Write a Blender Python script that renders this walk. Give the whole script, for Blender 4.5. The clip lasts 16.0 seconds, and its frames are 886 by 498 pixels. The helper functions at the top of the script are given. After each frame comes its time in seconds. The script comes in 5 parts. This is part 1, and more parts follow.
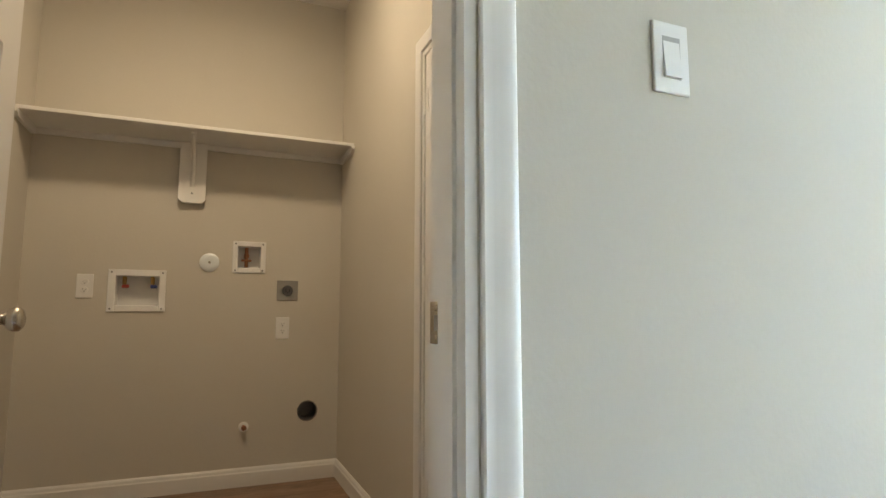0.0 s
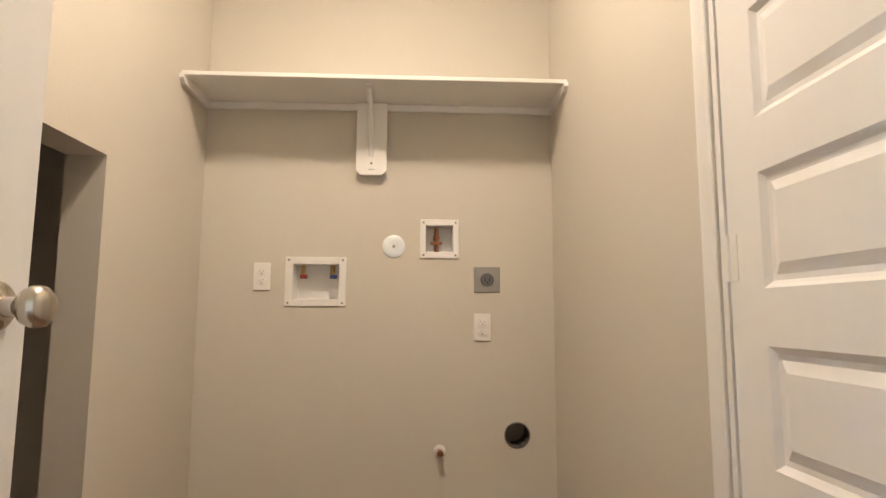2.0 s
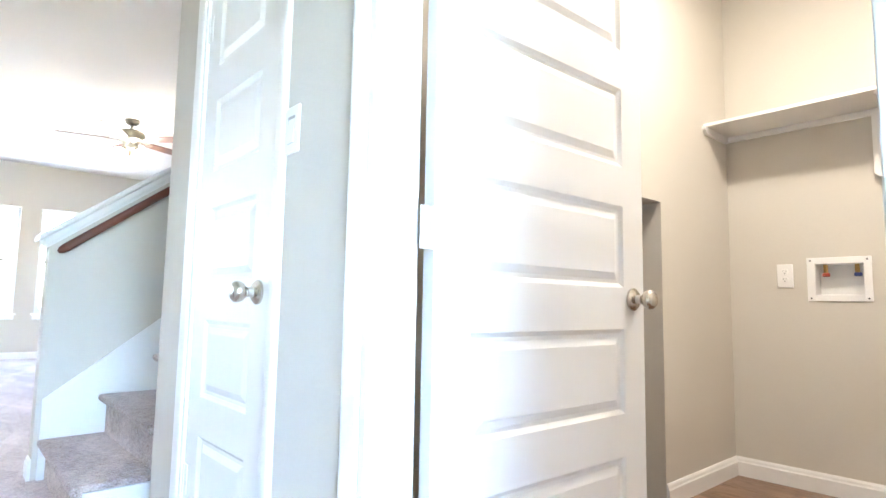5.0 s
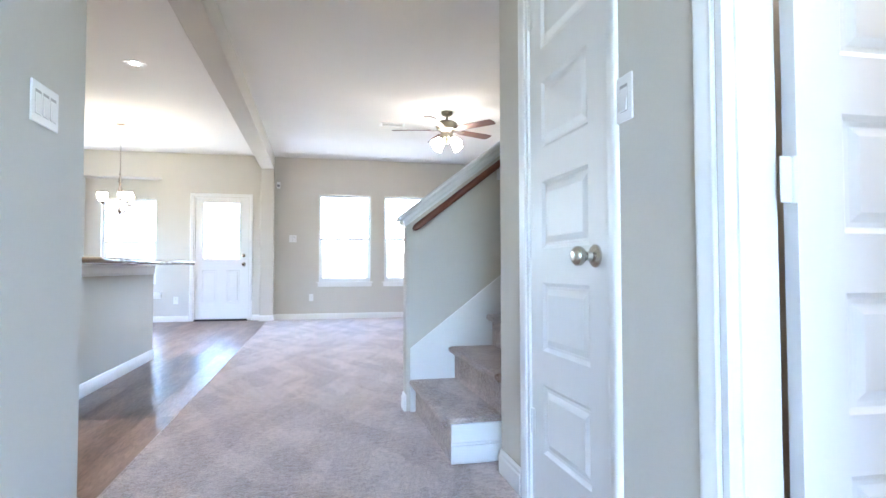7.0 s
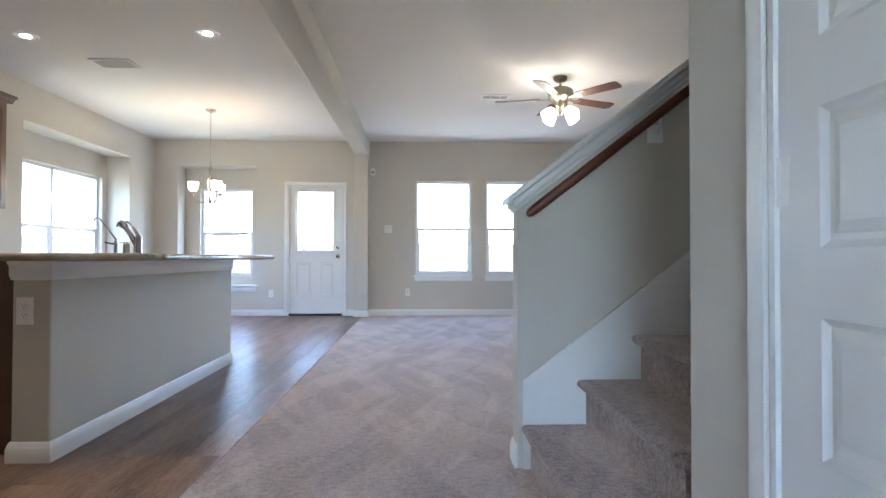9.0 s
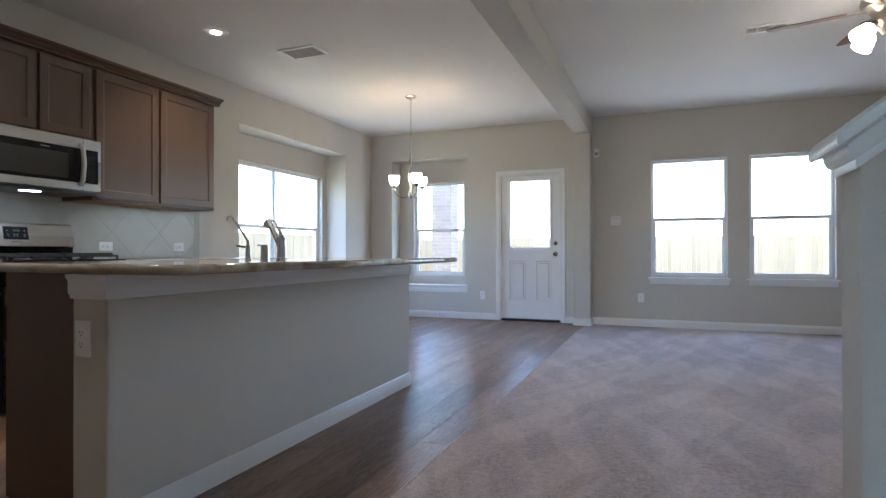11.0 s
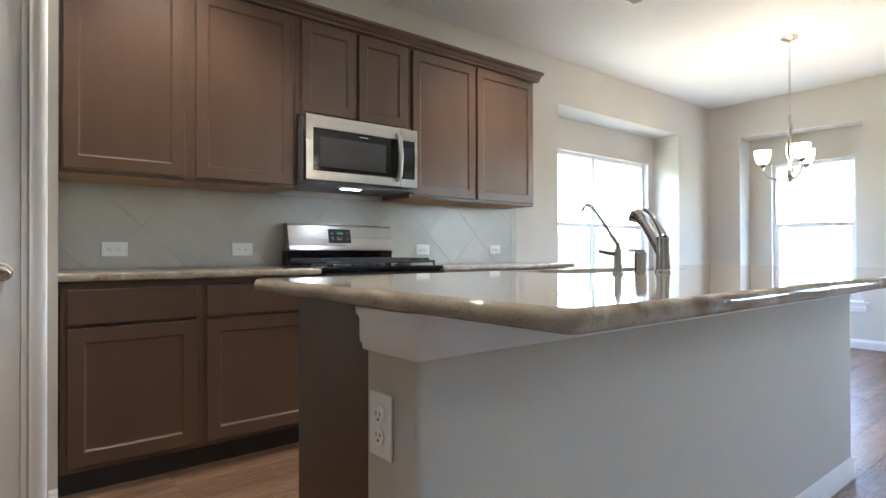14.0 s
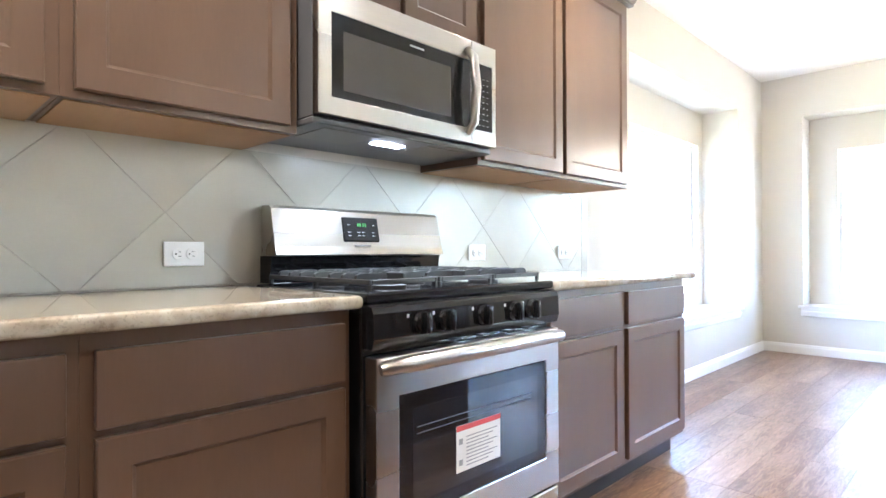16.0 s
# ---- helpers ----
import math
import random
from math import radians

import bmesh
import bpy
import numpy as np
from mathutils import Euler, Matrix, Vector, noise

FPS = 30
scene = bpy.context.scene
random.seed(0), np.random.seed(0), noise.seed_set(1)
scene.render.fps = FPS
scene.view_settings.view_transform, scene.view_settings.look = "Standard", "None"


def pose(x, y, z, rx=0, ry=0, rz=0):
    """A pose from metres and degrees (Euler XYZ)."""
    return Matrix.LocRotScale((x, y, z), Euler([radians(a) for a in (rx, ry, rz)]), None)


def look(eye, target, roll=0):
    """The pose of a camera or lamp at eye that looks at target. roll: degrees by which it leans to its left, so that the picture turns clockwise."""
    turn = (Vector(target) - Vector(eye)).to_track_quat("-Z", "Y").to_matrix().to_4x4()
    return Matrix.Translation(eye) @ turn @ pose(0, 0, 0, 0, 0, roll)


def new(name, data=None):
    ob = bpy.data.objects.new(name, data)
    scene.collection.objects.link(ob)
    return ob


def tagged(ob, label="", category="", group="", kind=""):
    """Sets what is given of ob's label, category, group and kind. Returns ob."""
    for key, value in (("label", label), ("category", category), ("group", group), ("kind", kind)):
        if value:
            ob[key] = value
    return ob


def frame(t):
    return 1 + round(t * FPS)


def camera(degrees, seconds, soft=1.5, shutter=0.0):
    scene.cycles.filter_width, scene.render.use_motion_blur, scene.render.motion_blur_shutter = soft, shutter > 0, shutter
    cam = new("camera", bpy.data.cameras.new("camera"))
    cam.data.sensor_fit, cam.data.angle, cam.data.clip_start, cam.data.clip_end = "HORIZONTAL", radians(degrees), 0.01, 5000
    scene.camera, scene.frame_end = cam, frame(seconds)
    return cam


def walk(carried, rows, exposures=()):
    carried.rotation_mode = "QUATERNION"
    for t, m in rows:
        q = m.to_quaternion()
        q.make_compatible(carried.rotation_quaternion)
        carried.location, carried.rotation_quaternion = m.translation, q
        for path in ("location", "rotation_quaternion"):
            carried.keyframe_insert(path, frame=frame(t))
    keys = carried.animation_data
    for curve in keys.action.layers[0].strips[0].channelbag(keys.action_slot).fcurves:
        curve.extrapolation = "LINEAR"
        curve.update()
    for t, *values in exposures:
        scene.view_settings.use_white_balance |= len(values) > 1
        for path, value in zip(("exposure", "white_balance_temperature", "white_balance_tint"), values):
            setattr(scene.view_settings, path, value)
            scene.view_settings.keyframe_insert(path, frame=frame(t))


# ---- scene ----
cam = camera(76.5, 16.0)
PATH = [
    (0, (0.228, 0.745, 0.898), (2.063, -0.016, 1.126), -0.0),
    (0.5, (0.508, 0.713, 0.879), (2.409, 0.135, 1.109), -0.2),
    (1, (0.751, 0.678, 0.891), (2.715, 0.383, 1.123), -0.0),
    (1.5, (0.925, 0.666, 0.891), (2.906, 0.515, 1.122), 0.1),
    (2, (1.016, 0.656, 0.878), (3.0, 0.559, 1.106), 0.2),
    (2.5, (1.015, 0.663, 0.861), (3.001, 0.647, 1.095), -0.1),
    (3, (0.875, 0.657, 0.877), (2.844, 0.917, 1.107), 0.1),
    (3.5, (0.626, 0.608, 0.885), (2.551, 1.098, 1.113), 0.2),
    (4, (0.447, 0.509, 0.881), (2.264, 1.314, 1.109), 0.3),
    (4.5, (0.357, 0.405, 0.864), (1.906, 1.65, 1.084), 0.4),
    (4.7, (0.315, 0.364, 0.863), (1.769, 1.721, 1.075), 0.7),
    (6.8, (0.138, 0.297, 0.859), (0.682, 2.22, 0.936), -0.1),
    (7, (0.12, 0.317, 0.85), (0.557, 2.267, 0.92), -0.1),
    (7.5, (0.134, 0.42, 0.842), (0.313, 2.411, 0.893), -0.1),
    (8, (0.158, 0.68, 0.87), (0.28, 2.676, 0.914), -0.2),
    (8.2, (0.169, 0.79, 0.876), (0.288, 2.786, 0.916), -0.2),
    (10.3, (0.349, 2.115, 0.948), (0.02, 4.086, 0.967), 0.3),
    (10.5, (0.363, 2.254, 0.954), (-0.092, 4.202, 0.968), 0.1),
    (11, (0.326, 2.478, 0.957), (-0.411, 4.337, 0.968), -0.1),
    (11.5, (0.288, 2.648, 0.957), (-0.674, 4.401, 0.968), -0.2),
    (12, (0.267, 2.765, 0.963), (-0.956, 4.347, 0.976), -0.3),
    (12.5, (0.225, 2.836, 0.967), (-1.133, 4.304, 0.982), -0.3),
    (13, (0.074, 2.913, 0.974), (-1.391, 4.276, 0.99), -0.3),
    (13.5, (-0.224, 3.048, 0.99), (-1.736, 4.358, 1.003), -0.1),
    (14, (-0.62, 3.224, 0.99), (-2.17, 4.488, 1.001), -0.1),
    (14.5, (-1.021, 3.344, 1.01), (-2.618, 4.548, 1.019), -0.1),
    (15, (-1.405, 3.458, 1.013), (-2.977, 4.695, 1.023), -0.1),
    (15.5, (-1.809, 3.608, 1.015), (-3.342, 4.893, 1.034), 0.1),
    (16, (-2.163, 3.742, 1.011), (-3.572, 5.16, 1.022), -0.2),
]
walk(cam, [(t, look(e, a, r)) for t, e, a, r in PATH], exposures=[
    (0.0, 4.25, 7300, 10), (0.7, 4.6, 6900, 10), (1.5, 5.08, 6600, 14), (2.5, 5.48, 6350, 14), (3.5, 5.85, 5800, 11), (4.5, 6.0, 5600, 10), (7.0, 5.25, 5500, 12),
    (8.0, 4.8, 5700, 12), (10.5, 3.95, 5600, 13), (12.3, 3.5, 5700, 12), (13.0, 3.9, 5700, 12), (13.5, 4.2, 5700, 11), (14.0, 4.7, 5700, 11), (15.0, 5.3, 5800, 11), (15.5, 5.5, 5800, 11), (16.0, 5.85, 5650, 11)])


# ---- light ----
world = bpy.data.worlds.new("sky")
scene.world = world
world.use_nodes = True
wn = world.node_tree.nodes
sky = wn.new("ShaderNodeTexSky")
sky.sky_type = 'NISHITA'
sky.sun_disc = False
sky.sun_elevation = radians(87)
sky.sun_rotation = radians(200)
wn["Background"].inputs["Strength"].default_value = 0.15
world.node_tree.links.new(sky.outputs[0], wn["Background"].inputs["Color"])


def lamp(name, kind, m, energy, color, size=0.1, angle=None, cone=130):
    d = bpy.data.lights.new(name, kind)
    d.energy, d.color = energy, color
    if kind == 'AREA':
        d.shape, d.size = 'DISK', size
    elif kind == 'SUN':
        d.angle = angle
    else:
        d.shadow_soft_size = size
    if kind == 'SPOT':
        d.spot_size, d.spot_blend = radians(cone), 0.6
    ob = new(name, d)
    ob.matrix_world = m
    return ob


lamp("sun", 'SUN', look((0, 0, 10), (0.3, 0.12, 3.2)), 2.5, (1.0, 0.95, 0.88), angle=radians(0.5))

# ---- materials ----


def nodes_of(name):
    m = bpy.data.materials.new(name)
    m.use_nodes = True
    return m, m.node_tree.nodes, m.node_tree.links, m.node_tree.nodes["Principled BSDF"]


def surface(name, base, rough=0.5, metal=0.0, var=0.06, scale=5.0, bump=0.0, bscale=150.0, stretch=(1, 1, 1), spec=0.5, coat=0.0, randomness=0.0, rvar=0.05, bdist=0.002):
    """A painted, wooden, metal or stone surface: base colour varied at a large and a small scale, with fine relief."""
    m, n, l, p = nodes_of(name)
    co = n.new("ShaderNodeTexCoord")
    mp = n.new("ShaderNodeMapping")
    mp.inputs["Scale"].default_value = stretch
    l.new(co.outputs["Object"], mp.inputs["Vector"])
    big, fine = n.new("ShaderNodeTexNoise"), n.new("ShaderNodeTexNoise")
    big.inputs["Scale"].default_value, big.inputs["Detail"].default_value = scale, 4
    fine.inputs["Scale"].default_value, fine.inputs["Detail"].default_value = bscale, 3
    l.new(mp.outputs[0], big.inputs["Vector"])
    l.new(mp.outputs[0], fine.inputs["Vector"])
    add = n.new("ShaderNodeMath")
    add.operation = 'MULTIPLY_ADD'
    add.inputs[1].default_value = 0.35
    l.new(fine.outputs[0], add.inputs[0])
    l.new(big.outputs[0], add.inputs[2])
    last = add.outputs[0]
    if randomness:
        info = n.new("ShaderNodeObjectInfo")
        more = n.new("ShaderNodeMath")
        more.operation = 'MULTIPLY_ADD'
        more.inputs[1].default_value = randomness
        l.new(info.outputs["Random"], more.inputs[0])
        l.new(last, more.inputs[2])
        last = more.outputs[0]
    ramp = n.new("ShaderNodeValToRGB")
    ramp.color_ramp.elements[0].position = 0.35
    ramp.color_ramp.elements[1].position = 1.0 + randomness * 0.8
    ramp.color_ramp.elements[0].color = (*[c * (1 - var) for c in base], 1)
    ramp.color_ramp.elements[1].color = (*[min(1, c * (1 + var)) for c in base], 1)
    l.new(last, ramp.inputs[0])
    l.new(ramp.outputs[0], p.inputs["Base Color"])
    rr = n.new("ShaderNodeMapRange")
    rr.inputs["To Min"].default_value, rr.inputs["To Max"].default_value = max(0.02, rough - rvar), min(1, rough + rvar)
    l.new(big.outputs[0], rr.inputs["Value"])
    l.new(rr.outputs[0], p.inputs["Roughness"])
    p.inputs["Metallic"].default_value = metal
    p.inputs["Specular IOR Level"].default_value = spec
    p.inputs["Coat Weight"].default_value = coat
    if bump:
        b = n.new("ShaderNodeBump")
        b.inputs["Strength"].default_value, b.inputs["Distance"].default_value = bump, bdist
        l.new(fine.outputs[0], b.inputs["Height"])
        l.new(b.outputs[0], p.inputs["Normal"])
    return m


def glow(name, color, strength):
    m, n, l, p = nodes_of(name)
    p.inputs["Base Color"].default_value = (*color, 1)
    p.inputs["Emission Color"].default_value = (*color, 1)
    p.inputs["Emission Strength"].default_value = strength
    p.inputs["Roughness"].default_value = 0.35
    return m


def clear_glass(name):
    m, n, l, p = nodes_of(name)
    p.inputs["Base Color"].default_value = (0.97, 0.99, 0.98, 1)
    p.inputs["Transmission Weight"].default_value = 1.0
    p.inputs["Roughness"].default_value = 0.0
    p.inputs["IOR"].default_value = 1.02
    return m


def granite(name):
    """Cream granite: soft bands running aslant across the slab, thin dark and rust dashes, polished."""
    m, n, l, p = nodes_of(name)
    co = n.new("ShaderNodeTexCoord")
    turn = n.new("ShaderNodeMapping")
    turn.inputs["Rotation"].default_value = (0, 0, -1.22)
    l.new(co.outputs["Object"], turn.inputs["Vector"])

    def layer(stretch, scale, detail, distortion, stops):
        mp, tex, ramp = n.new("ShaderNodeMapping"), n.new("ShaderNodeTexNoise"), n.new("ShaderNodeValToRGB")
        mp.inputs["Scale"].default_value = stretch
        tex.inputs["Scale"].default_value, tex.inputs["Detail"].default_value, tex.inputs["Distortion"].default_value = scale, detail, distortion
        e = ramp.color_ramp.elements
        e[0].position, e[0].color = stops[0][0], (*stops[0][1], 1)
        e[1].position, e[1].color = stops[-1][0], (*stops[-1][1], 1)
        for q, c in stops[1:-1]:
            e.new(q).color = (*c, 1)
        l.new(turn.outputs[0], mp.inputs["Vector"])
        l.new(mp.outputs[0], tex.inputs["Vector"])
        l.new(tex.outputs[0], ramp.inputs[0])
        return ramp.outputs[0]

    def over(a, b, amount):
        mix = n.new("ShaderNodeMix")
        mix.data_type, mix.blend_type = 'RGBA', 'MULTIPLY'
        mix.inputs[0].default_value = amount
        l.new(a, mix.inputs[6])
        l.new(b, mix.inputs[7])
        return mix.outputs[2]

    bands = layer((1, 0.14, 1), 15, 9, 0.6, [(0.28, (0.215, 0.165, 0.115)), (0.42, (0.32, 0.265, 0.20)), (0.56, (0.385, 0.335, 0.265)), (0.72, (0.47, 0.43, 0.365))])
    dashes = layer((1, 0.16, 1), 105, 3, 0.4, [(0.33, (0.20, 0.15, 0.12)), (0.41, (1, 1, 1))])
    specks = layer((1, 0.5, 1), 170, 4, 0.3, [(0.32, (0.30, 0.25, 0.22)), (0.43, (1, 1, 1))])
    last = over(over(bands, dashes, 0.22), specks, 0.28)
    l.new(last, p.inputs["Base Color"])
    p.inputs["Roughness"].default_value = 0.055
    return m


def planks_look(name, dark, light):
    """Wood-look vinyl: long grain, knots and a tone of its own for each plank."""
    m, n, l, p = nodes_of(name)
    co = n.new("ShaderNodeTexCoord")
    info = n.new("ShaderNodeObjectInfo")
    vadd = n.new("ShaderNodeVectorMath")
    vadd.operation = 'MULTIPLY_ADD'
    vadd.inputs[1].default_value = (37, 53, 11)
    l.new(info.outputs["Random"], vadd.inputs[0])
    l.new(co.outputs["Object"], vadd.inputs[2])
    mp = n.new("ShaderNodeMapping")
    mp.inputs["Scale"].default_value = (1, 0.15, 1)
    l.new(vadd.outputs[0], mp.inputs["Vector"])
    grain, cloud = n.new("ShaderNodeTexNoise"), n.new("ShaderNodeTexNoise")
    grain.inputs["Scale"].default_value, grain.inputs["Detail"].default_value, grain.inputs["Distortion"].default_value = 60, 6, 1.5
    cloud.inputs["Scale"].default_value, cloud.inputs["Detail"].default_value = 7, 4
    l.new(mp.outputs[0], grain.inputs["Vector"])
    l.new(mp.outputs[0], cloud.inputs["Vector"])
    a = n.new("ShaderNodeMath")
    a.operation = 'ADD'
    l.new(grain.outputs[0], a.inputs[0])
    l.new(cloud.outputs[0], a.inputs[1])
    b = n.new("ShaderNodeMath")
    b.operation = 'MULTIPLY_ADD'
    b.inputs[1].default_value = 0.045
    l.new(info.outputs["Random"], b.inputs[0])
    l.new(a.outputs[0], b.inputs[2])
    ramp = n.new("ShaderNodeValToRGB")
    ramp.color_ramp.elements[0].position, ramp.color_ramp.elements[1].position = 0.55, 1.0
    c = n.new("ShaderNodeMath")
    c.operation = 'MULTIPLY'
    c.inputs[1].default_value = 0.68
    l.new(b.outputs[0], c.inputs[0])
    ramp.color_ramp.elements[0].color, ramp.color_ramp.elements[1].color = (*dark, 1), (*light, 1)
    l.new(c.outputs[0], ramp.inputs[0])
    l.new(ramp.outputs[0], p.inputs["Base Color"])
    p.inputs["Roughness"].default_value = 0.35
    bp = n.new("ShaderNodeBump")
    bp.inputs["Strength"].default_value, bp.inputs["Distance"].default_value = 0.25, 0.001
    l.new(grain.outputs[0], bp.inputs["Height"])
    l.new(bp.outputs[0], p.inputs["Normal"])
    return m


def carpet_look(name):
    """Cut-pile carpet: flecked tufts, crossing vacuum strokes that lay the pile light or dark."""
    m, n, l, p = nodes_of(name)
    co = n.new("ShaderNodeTexCoord")

    def noise(scale, detail, distortion=0.0, turn=0.0, stretch=None):
        tex = n.new("ShaderNodeTexNoise")
        tex.inputs["Scale"].default_value, tex.inputs["Detail"].default_value, tex.inputs["Distortion"].default_value = scale, detail, distortion
        last = co.outputs["Object"]
        for kind, value in (("Rotation", (0, 0, turn)), ("Scale", stretch)):
            if value:
                mp = n.new("ShaderNodeMapping")
                mp.inputs[kind].default_value = value
                l.new(last, mp.inputs["Vector"])
                last = mp.outputs[0]
        l.new(last, tex.inputs["Vector"])
        return tex.outputs[0]

    def sharp(value, low, high):
        mr = n.new("ShaderNodeMapRange")
        mr.interpolation_type = 'SMOOTHSTEP'
        mr.inputs["From Min"].default_value, mr.inputs["From Max"].default_value = low, high
        l.new(value, mr.inputs["Value"])
        return mr.outputs[0]

    def madd(a, k, b):
        q = n.new("ShaderNodeMath")
        q.operation = 'MULTIPLY_ADD'
        q.inputs[1].default_value = k
        l.new(a, q.inputs[0])
        if isinstance(b, float):
            q.inputs[2].default_value = b
        else:
            l.new(b, q.inputs[2])
        return q.outputs[0]

    tuft = noise(150, 4)
    clump = noise(38, 4, 0.8)
    one = sharp(noise(4.2, 2, 0.3, 0.30, (1, 0.26, 1)), 0.46, 0.56)
    two = sharp(noise(4.6, 2, 0.3, -0.42, (1, 0.22, 1)), 0.47, 0.58)
    last = madd(tuft, 0.55, madd(clump, 0.34, madd(one, 0.065, madd(two, 0.055, -0.01))))
    ramp = n.new("ShaderNodeValToRGB")
    ramp.color_ramp.elements[0].position, ramp.color_ramp.elements[1].position = 0.33, 0.66
    ramp.color_ramp.elements[0].color, ramp.color_ramp.elements[1].color = (0.215, 0.160, 0.138, 1), (0.66, 0.545, 0.490, 1)
    l.new(last, ramp.inputs[0])
    l.new(ramp.outputs[0], p.inputs["Base Color"])
    p.inputs["Roughness"].default_value = 0.95
    p.inputs["Sheen Weight"].default_value = 0.4
    p.inputs["Specular IOR Level"].default_value = 0.1
    bp = n.new("ShaderNodeBump")
    bp.inputs["Strength"].default_value, bp.inputs["Distance"].default_value = 0.85, 0.010
    l.new(madd(tuft, 0.6, clump), bp.inputs["Height"])
    l.new(bp.outputs[0], p.inputs["Normal"])
    return m


WALL = surface("wall_paint", (0.60, 0.565, 0.50), 0.75, var=0.03, scale=1.5, bump=0.22, bscale=90, spec=0.3)
CEIL = surface("ceiling_paint", (0.80, 0.77, 0.72), 0.85, var=0.03, scale=1.2, bump=0.25, bscale=70, spec=0.2)
TRIM = surface("white_gloss_paint", (0.80, 0.79, 0.77), 0.32, var=0.02, scale=3, bump=0.03, bscale=60)
DOORM = surface("white_door_paint", (0.80, 0.79, 0.775), 0.38, var=0.02, scale=3, bump=0.06, bscale=40, stretch=(1, 1, 0.15))
PLASTIC = surface("white_plastic", (0.82, 0.81, 0.79), 0.35, var=0.02)
CAB = surface("stained_cabinet_wood", (0.107, 0.062, 0.039), 0.31, var=0.14, scale=3, bump=0.04, bscale=70, stretch=(2, 2, 0.3), spec=0.5)
CABIN = surface("raw_cabinet_ply", (0.36, 0.22, 0.12), 0.6, var=0.12, scale=5, bscale=60, stretch=(1, 0.2, 1))
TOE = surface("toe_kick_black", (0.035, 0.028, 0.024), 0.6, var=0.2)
STEEL = surface("brushed_stainless", (0.52, 0.505, 0.48), 0.29, 1.0, var=0.06, scale=2, bump=0.06, bscale=160, stretch=(1, 0.02, 1))
STEELX = surface("brushed_steel_sideways", (0.44, 0.425, 0.40), 0.27, 1.0, var=0.06, scale=2, bump=0.06, bscale=160, stretch=(0.02, 1, 1))
CHROME = surface("polished_chrome", (0.62, 0.62, 0.62), 0.12, 1.0, var=0.02)
NICKEL = surface("satin_nickel", (0.56, 0.52, 0.46), 0.26, 1.0, var=0.04)
BLACKG = surface("black_enamel", (0.010, 0.010, 0.011), 0.08, var=0.2, spec=0.4)
BLACKM = surface("cast_iron", (0.022, 0.022, 0.023), 0.5, var=0.2, bump=0.2, bscale=300)
DARKGLASS = surface("smoked_oven_glass", (0.010, 0.011, 0.013), 0.03, var=0.1, spec=0.8)
GREYGLASS = surface("microwave_window", (0.055, 0.052, 0.048), 0.05, var=0.1, spec=0.6, rvar=0.01)
GREYP = surface("grey_plastic", (0.10, 0.10, 0.105), 0.35, var=0.1)
GAPSHADE = surface("painted_gap_shade", (0.42, 0.41, 0.39), 0.5, var=0.05)
GLASS = clear_glass("window_glass")
VINYL = surface("white_window_vinyl", (0.78, 0.79, 0.79), 0.35, var=0.02)
GRANITE = granite("beige_granite")
FLOORW = planks_look("wood_vinyl_plank", (0.120, 0.064, 0.037), (0.385, 0.245, 0.158))
FLOORB = surface("dark_plank_joint", (0.06, 0.04, 0.03), 0.7)
CARPET = carpet_look("taupe_carpet")
TILE = surface("pale_ceramic_tile", (0.46, 0.445, 0.39), 0.24, var=0.05, scale=6, bump=0.02, randomness=0.25)
GROUT = surface("tile_grout", (0.45, 0.435, 0.385), 0.85, var=0.1, bump=0.1)
RAIL = surface("mahogany_rail", (0.13, 0.038, 0.020), 0.3, var=0.3, scale=8, bscale=50, stretch=(0.1, 1, 1))
BLADE = surface("walnut_fan_blade", (0.105, 0.05, 0.033), 0.4, var=0.25, scale=6, bscale=60, stretch=(0.12, 1, 1))
PEWTER = surface("pewter_metal", (0.33, 0.29, 0.22), 0.35, 1.0, var=0.1)
SHADE = glow("lit_frosted_glass", (1.0, 0.88, 0.70), 2.0)
SHADE2 = glow("lit_chandelier_glass", (1.0, 0.85, 0.64), 1.1)
CANGLOW = glow("lit_downlight", (1.0, 0.92, 0.80), 8.0)
LEDGLOW = glow("hob_light", (0.85, 0.93, 1.0), 1.1)
GREENLED = glow("green_display", (0.03, 0.13, 0.03), 0.012)
BRASS = surface("aged_brass", (0.50, 0.33, 0.13), 0.35, 1.0, var=0.15)
COPPER = surface("copper_valve", (0.36, 0.16, 0.09), 0.4, 1.0, var=0.15)
REDP = surface("red_handle", (0.28, 0.045, 0.03), 0.4)
BLUEP = surface("blue_handle", (0.04, 0.06, 0.20), 0.4)
DUCT = surface("duct_metal", (0.22, 0.21, 0.20), 0.45, 0.6, var=0.2)
# black colour in place of the darkness inside slots and ducts
BLACKV = surface("void_black", (0.012, 0.011, 0.010), 0.8)
PAPER = surface("paper_label", (0.74, 0.72, 0.68), 0.7, var=0.04)
INK = surface("black_ink", (0.03, 0.03, 0.03), 0.6)
REDINK = surface("red_ink", (0.50, 0.05, 0.04), 0.6)
GREYINK = surface("pale_print", (0.30, 0.30, 0.30), 0.6)
FENCE = surface("cedar_fence", (0.25, 0.185, 0.11), 0.8, var=0.2, scale=5, bump=0.2, stretch=(1, 1, 0.1), randomness=0.4)
LAWN = surface("dry_lawn", (0.16, 0.15, 0.07), 0.95, var=0.35, scale=3, bump=0.6, bscale=40)
BRICK = surface("tan_brick", (0.23, 0.18, 0.14), 0.85, var=0.25, scale=9, bump=0.3, randomness=0.7)
MORTAR = surface("pale_mortar", (0.34, 0.33, 0.31), 0.9, var=0.1, bump=0.2)
CONC = surface("patio_concrete", (0.27, 0.26, 0.245), 0.85, var=0.12, scale=3, bump=0.2)
